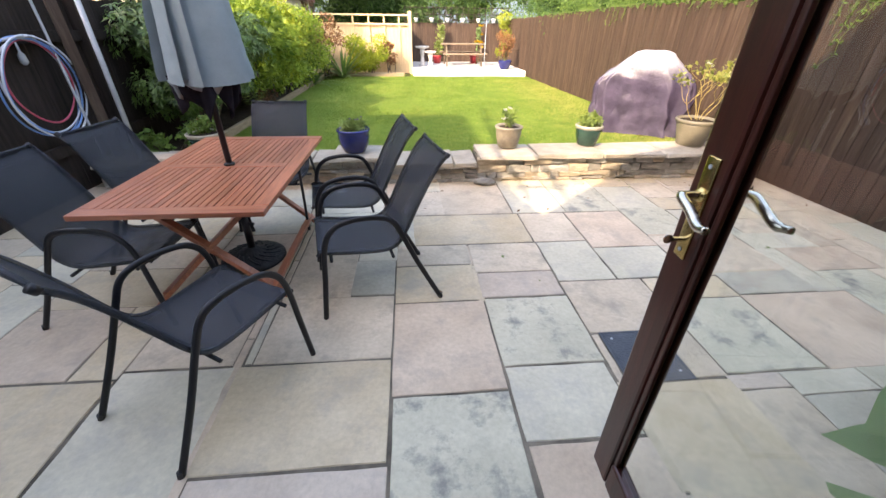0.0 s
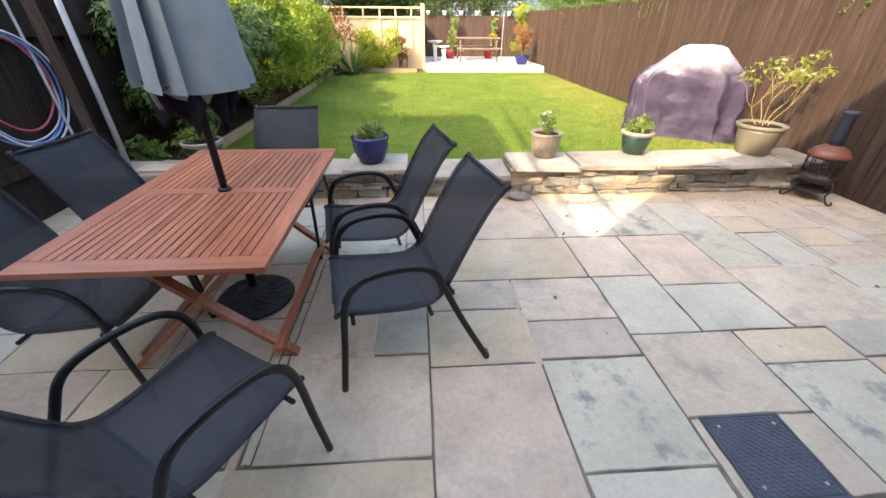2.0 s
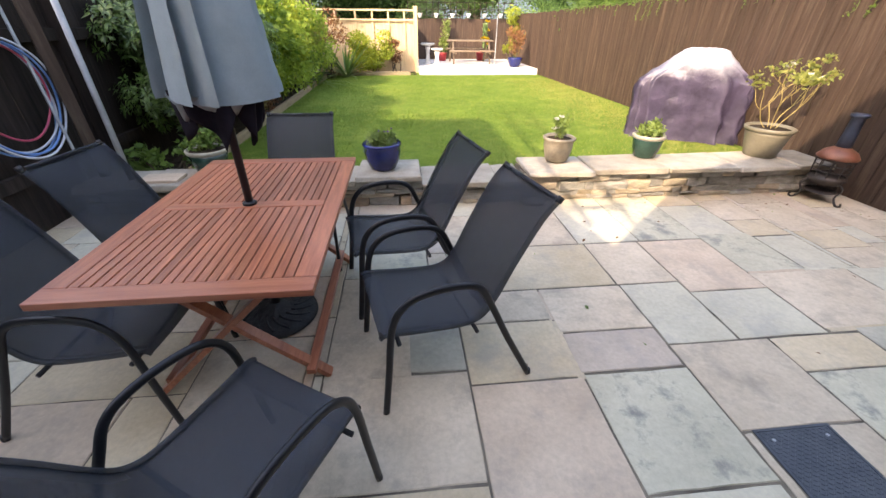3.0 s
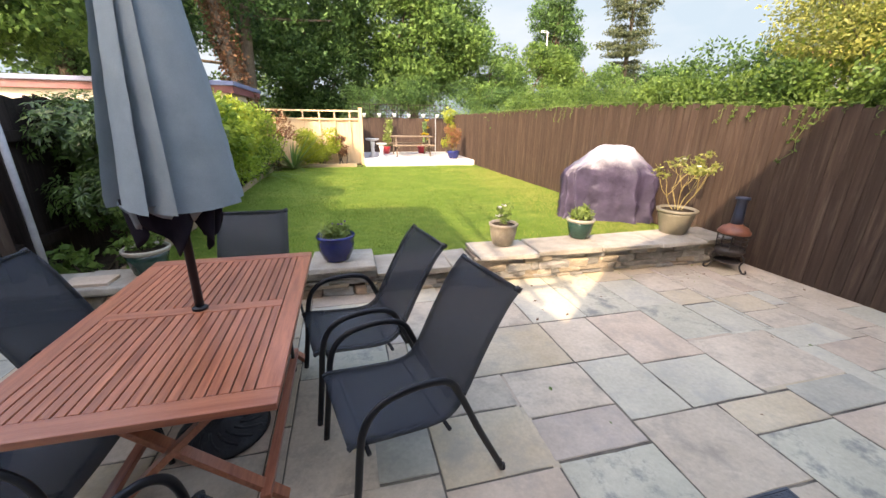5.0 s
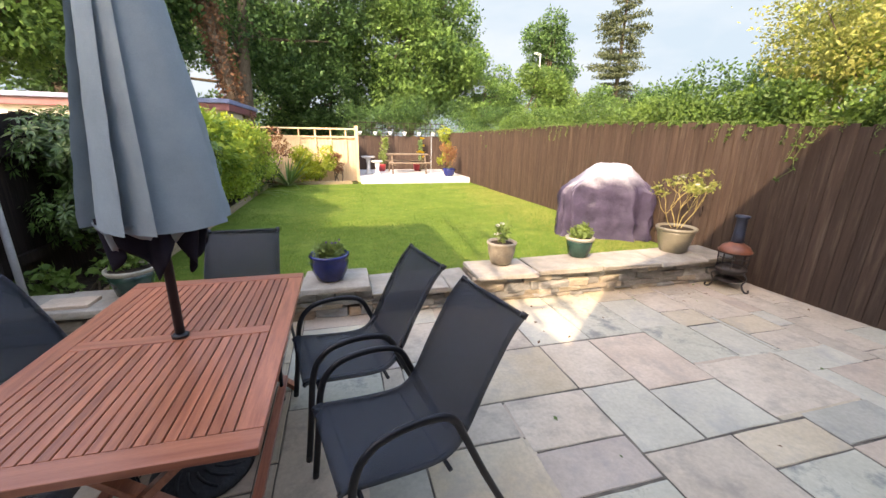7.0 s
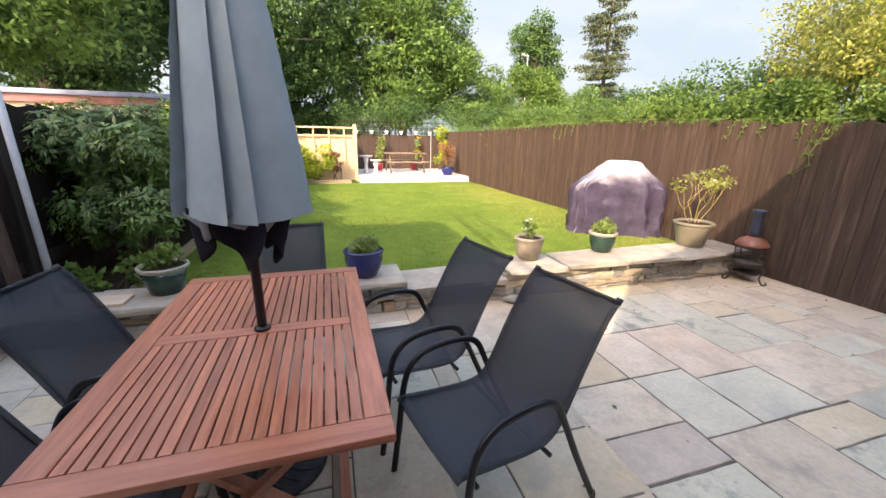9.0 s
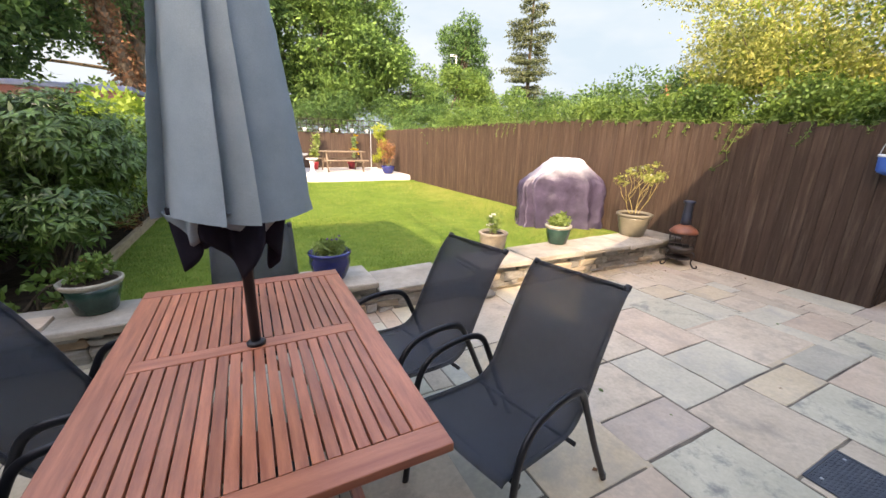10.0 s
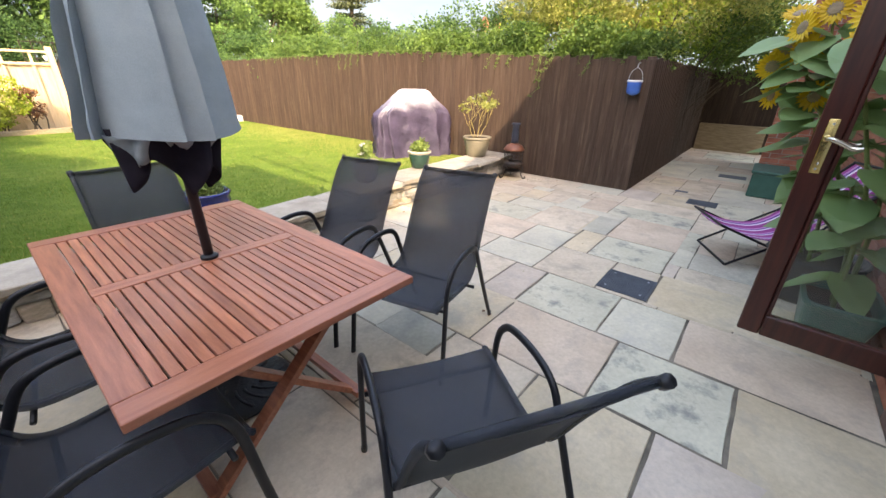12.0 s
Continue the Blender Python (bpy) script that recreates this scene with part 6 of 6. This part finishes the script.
pot("blue_pot", (4.45, 15.0, 0.30), [(0.15, 0), (0.2, 0.1), (0.24, 0.24), (0.25, 0.28), (0.22, 0.28), (0.2, 0.24)], M_BLUEGLAZE, "cobalt blue pot on the white terrace", soil_r=0.2, soil_z=0.24)
potted_plant("bronze_pot_plant", (4.45, 15.0, 0.55), "tall reddish bronze plant in the terrace pot", [(0, 0, 0.45, 0.25, 0.2, 0.35), (0.15, 0.2, 0.6, 0.2, 0.2, 0.3), (-0.15, 0.1, 0.75, 0.2, 0.2, 0.2)], 700, 0.10, 0.035, L_RED, 71, 9)
M_REDPOT = surface("red_plastic", (0.40, 0.03, 0.04), (0.52, 0.05, 0.06), 6, 0.4, 0.05, 60)
for px, py in ((2.25, 17.4), (3.75, 17.5)):
    pot("red_pot", (px, py, 0.30), [(0.13, 0), (0.17, 0.24), (0.18, 0.27), (0.15, 0.27)], M_REDPOT, "small red pot on the terrace", soil_r=0.15, soil_z=0.25)
potted_plant("climbing_plant", (2.35, 17.8, 0.30), "upright green climber against the back fence", [(0, 0, 0.6, 0.2, 0.1, 0.4), (0.1, 0, 1.1, 0.2, 0.1, 0.3)], 420, 0.10, 0.05, L_POT, 72, 6, flower=L_WHITE, nf=3, fsize=0.05)
potted_plant("terrace_sunflower", (3.95, 17.8, 0.30), "yellow-flowered plant against the back fence", [(0, 0, 0.6, 0.12, 0.1, 0.4), (0.0, 0, 1.1, 0.12, 0.1, 0.2)], 300, 0.10, 0.05, L_SUN, 73, 5, flower=L_PETAL, nf=5, fsize=0.12)
shrub("bamboo_clump", scatter(g, (4.75, 16.6, 0.6), (4.95, 17.9, 1.9), 8, 0.22), 900, 0.16, 0.03, L_BRIGHT, 91, "upright yellow-green bamboo in the terrace corner", 8, root=(4.85, 17.2, 0.30))
for k in range(6):
    ln = thing("hanging_pot", "small pale hanging pot on the trellis", "hanging pot", "pots on the trellis", at=(1.45 + k * 0.62, 18.0, 1.72))
    bm = bmesh.new()
    lathe(bm, [(0.05, 0), (0.08, 0.12), (0.085, 0.14), (0.07, 0.14)], 14)
    part("pot_body", bm, M_WHITEPAINT, ln, smooth=True)
    bm = bmesh.new()
    tube(bm, curve_pts([(-0.075, 0, 0.13), (0, 0.03, 0.36), (0.075, 0, 0.13)], 5), 0.006, 5)
    part("hanger", bm, M_IRON, ln)
bm = bmesh.new()
tube(bm, [(3.55, 14.05, 0.10), (3.55, 14.05, 1.75)], 0.012, 7)
solo("slim_stake", bm, M_GALV, "slim grey metal stake in the lawn edge", "stake")

# ---- small pieces: walling stones, copings, slabs, bricks ----
r = random.Random(12)


def rough_block(name, w, d, h, material, rr, jag=0.006):
    """A split stone with uneven corners and chamfered front."""
    bm = bmesh.new()
    pts = []
    for z in (0, h):
        for x, y in ((0, 0), (w, 0), (w, d), (0, d)):
            pts.append(bm.verts.new((x + rr.uniform(-jag, jag), y + rr.uniform(-jag, jag) * 2.0, z + rr.uniform(-jag, jag))))
    lo, hi = pts[:4], pts[4:]
    for k in range(4):
        bm.faces.new((lo[k], lo[(k + 1) % 4], hi[(k + 1) % 4], hi[k]))
    bm.faces.new(lo)
    bm.faces.new(hi)
    bmesh.ops.bevel(bm, geom=[e for e in bm.edges], offset=min(0.008, h * 0.15), segments=1, affect="EDGES")
    return mesh_of(name, bm, material)


for x0, x1, zt in ((-2.25, 0.0, 0.243), (0.0, 0.82, 0.275), (0.82, 1.84, 0.195), (1.84, 5.10, 0.275)):
    z = 0.0
    while z < zt - 0.02:
        h = min(r.choice((0.04, 0.065, 0.09, 0.12)), zt - z)
        if zt - z - h < 0.03:
            h = zt - z
        x = x0
        while x < x1 - 0.02:
            w = min(r.uniform(0.09, 0.38), x1 - x)
            if x1 - x - w < 0.07:
                w = x1 - x
            mt = STONES[r.choices((0, 1, 2), (0.58, 0.34, 0.08))[0]]
            ob = new("stone", rough_block("stone", w - 0.004, 0.10, h - 0.003, mt, r, 0.012))
            ob.parent = low_wall
            ob.location = (x + 0.004, 4.70 + r.uniform(-0.022, 0.016), z + 0.003)
            x += w
        z += h
for x0, x1, zb, th, ya, yb in ((-2.25, 0.0, 0.245, 0.055, 4.60, 5.06), (0.2, 0.81, 0.28, 0.05, 4.59, 5.13), (0.0, 0.2, 0.245, 0.05, 4.62, 5.05), (0.81, 1.83, 0.20, 0.05, 4.60, 5.14), (1.84, 5.12, 0.28, 0.052, 4.60, 5.12)):
    x = x0
    while x < x1 - 0.05:
        w = min(r.uniform(0.55, 0.80), x1 - x)
        if x1 - x - w < 0.25:
            w = x1 - x
        ob = new("coping", rough_block("coping", w - 0.008, yb - ya, th, M_COPING, r, 0.011))
        ob.parent = low_wall
        ob.location = (x + 0.004, ya + r.uniform(-0.012, 0.012), zb)
        x += w
bm = bmesh.new()
bmesh.ops.create_icosphere(bm, subdivisions=2, radius=0.09)
for v in bm.verts:
    v.co = Vector((v.co.x * 1.5, v.co.y * 0.7, v.co.z * 0.5)) * (1 + 0.3 * noise.noise(v.co * 14)) + Vector((1.92, 4.60, 0.04))
solo("loose_stone", bm, STONES[0], "grey loose stone at the foot of the wall", "stone")

# paving slabs
KNOWN = (
    (0.945, 1.535, 1.75, 2.475, "pink"), (1.54, 2.11, 1.90, 2.49, "grey"), (1.545, 2.10, 1.465, 1.895, "pale"), (0.955, 1.535, 1.15, 1.745, "grey"),
    (0.13, 0.94, 1.42, 2.0, "buff"), (0.20, 0.94, 2.005, 2.57, "tan"), (0.945, 1.525, 2.48, 2.92, "buff"), (1.53, 2.105, 2.50, 2.795, "lilac"),
    (1.53, 2.11, 2.80, 3.225, "tan"), (2.115, 2.555, 2.655, 3.23, "pale"), (1.08, 2.10, 3.235, 3.80, "buff"), (2.105, 2.56, 3.235, 3.80, "tan"),
    (0.64, 0.94, 2.58, 3.02, "slate"), (0.945, 1.525, 2.925, 3.23, "tan"), (1.38, 2.06, 3.81, 4.72, "tan"), (2.065, 2.60, 3.81, 4.72, "pale"),
    (2.56, 3.13, 2.66, 3.105, "pale"), (2.565, 3.14, 3.11, 3.80, "pink"), (3.145, 3.62, 3.295, 3.87, "grey"), (3.625, 4.0, 3.295, 3.80, "pale"),
    (3.14, 3.92, 2.69, 3.285, "tan"), (3.925, 4.52, 3.0, 3.285, "pale"), (2.725, 3.31, 2.40, 2.65, "buff"), (3.32, 3.92, 2.42, 2.685, "slate"),
    (2.725, 3.30, 1.765, 2.395, "grey"), (2.135, 2.72, 0.60, 1.74, "buff"), (1.55, 2.125, 0.58, 1.455, "pink"), (0.62, 1.54, 0.58, 1.14, "buff"),
    (0.15, 0.945, 0.58, 1.41, "lilac"), (2.115, 2.72, 2.115, 2.65, "tan"), (2.535, 2.72, 1.75, 2.11, "tan"), (-0.45, 0.12, 1.30, 2.0, "pale"),
    (-1.3, -0.46, 1.35, 1.95, "buff"), (3.31, 4.1, 1.75, 2.41, "pink"), (2.112, 2.163, 1.75, 2.11, "tan"),
)
CELL = 0.05
NX, NY = 276, 84
occ = np.zeros((NX, NY), bool)


def mark(x0, x1, y0, y1):
    i0, i1 = max(0, round((x0 + 2.6) / CELL)), min(NX, round((x1 + 2.6) / CELL))
    j0, j1 = max(0, round((y0 - 0.56) / CELL)), min(NY, round((y1 - 0.56) / CELL))
    occ[i0:i1, j0:j1] = True


slabs = list(KNOWN)
for s in KNOWN:
    mark(*s[:4])
mark(2.17, 2.53, 1.75, 2.11)
mark(5.40, 11.2, 2.80, 4.9)
mark(7.2, 9.6, 0.5, 1.37)
kinds = ["tan", "pink", "pale", "grey", "buff", "slate", "lilac"]
for j in range(NY):
    for i in range(NX):
        if occ[i, j]:
            continue
        w, h = r.choice((9, 12, 12, 18, 18)), r.choice((6, 9, 12, 12, 18))
        a = 0
        while a < w and i + a < NX and not occ[i + a, j]:
            a += 1
        b = 0
        while b < h and j + b < NY and not occ[i:i + a, j + b].any():
            b += 1
        occ[i:i + a, j:j + b] = True
        slabs.append((-2.6 + i * CELL, -2.6 + (i + a) * CELL, 0.56 + j * CELL, 0.56 + (j + b) * CELL, r.choices(kinds, (6, 4, 4, 1.5, 3, 0.5, 1))[0]))


def slab_mesh(w, l, material, rr):
    """A riven flagstone: wavering edges, chamfered arris, a faintly uneven face."""
    n = 5
    ring = [(w * k / n, 0) for k in range(n)] + [(w, l * k / n) for k in range(n)] + [(w - w * k / n, l) for k in range(n)] + [(0, l - l * k / n) for k in range(n)]
    ring = [(min(w, max(0, x + rr.uniform(-0.005, 0.005))), min(l, max(0, y + rr.uniform(-0.005, 0.005)))) for x, y in ring]
    verts, faces, m = [], [], len(ring)
    for inset, z in ((0.0, -0.04), (0.0, -0.004), (0.004, 0.0)):
        for x, y in ring:
            dx, dy = x - w / 2, y - l / 2
            verts.append((w / 2 + dx * (1 - 2 * inset / w), l / 2 + dy * (1 - 2 * inset / l), z + (rr.uniform(-0.0012, 0.0012) if z == 0 else 0)))
    for lev in range(2):
        for k in range(m):
            q = (k + 1) % m
            faces.append((lev * m + k, lev * m + q, (lev + 1) * m + q, (lev + 1) * m + k))
    verts.append((w / 2, l / 2, 0.001))
    c = len(verts) - 1
    for k in range(m):
        faces.append((2 * m + k, 2 * m + (k + 1) % m, c))
    me = bpy.data.meshes.new("slab")
    me.from_pydata(verts, [], faces)
    me.materials.append(material)
    return me


for x0, x1, y0, y1, kind in slabs:
    if x1 - x0 < 0.04 or y1 - y0 < 0.04:
        continue
    ob = new("slab", slab_mesh(x1 - x0 - 0.004, y1 - y0 - 0.004, SLAB[kind], r))
    ob.parent = patio
    ob.location = (x0 + 0.0025, y0 + 0.0025, r.uniform(-0.002, 0.0008))

# dead leaves blown against the wall and across the paving
for k in range(46):
    lx, ly = r.uniform(0.9, 5.2), r.choice((r.uniform(4.2, 4.65), r.uniform(2.2, 4.6), r.uniform(3.6, 4.6)))
    bm = bmesh.new()
    a, l = r.uniform(0, 6.28), r.uniform(0.018, 0.045)
    m = Matrix.Translation((lx, ly, 0.006)) @ Euler((r.uniform(-.3, .3), r.uniform(-.3, .3), a)).to_matrix().to_4x4()
    c = [bm.verts.new(m @ Vector(q)) for q in ((-l / 2, 0, 0), (0, l * 0.28, 0.004), (l / 2, 0, 0.002), (0, -l * 0.28, 0.004))]
    bm.faces.new(c)
    solo("dead_leaf", bm, L_BROWN if k % 3 else L_POT, "small dry fallen leaf on the paving", "leaf", group="fallen leaves")

# bricks of the house wall beside the planters
def brick_mesh(w):
    bm = bmesh.new()
    box(bm, (0, -0.095, 0), (w, 0, 0.065))
    return mesh_of("brick", bm, M_BRICK)


full, half = brick_mesh(0.215), brick_mesh(0.1025)
rest = bmesh.new()
for row in range(38):
    z = 0.005 + row * 0.075
    x = 1.79 + (0.1125 if row % 2 else 0.0)
    if row % 2:
        ob = new("brick", half)
        ob.parent = house
        ob.location = (1.78, HY, z)
    while x < 7.0:
        if x < 4.0 and row < 28:
            ob = new("brick", full)
            ob.parent = house
            ob.location = (x, HY + r.uniform(-0.002, 0.002), z)
        else:
            box(rest, (x, HY - 0.095, z), (x + 0.215, HY + r.uniform(-0.002, 0.002), z + 0.065))
        x += 0.225
    x = 7.19
    while x < 9.4:
        box(rest, (x, 1.28, z), (x + 0.215, 1.372, z + 0.065))
        x += 0.225
    for y in (0.60, 0.825, 1.05):
        box(rest, (7.188, y + (0.1 if row % 2 else 0), z), (7.28, y + (0.1 if row % 2 else 0) + 0.215, z + 0.065))
    x = -4.9
    while x < 0.2:
        box(rest, (x, HY - 0.095, z), (x + 0.215, HY + r.uniform(-0.002, 0.002), z + 0.065))
        x += 0.225
tagged(part("bricks_rest", rest, M_BRICK_REST, house), kind="stuff")
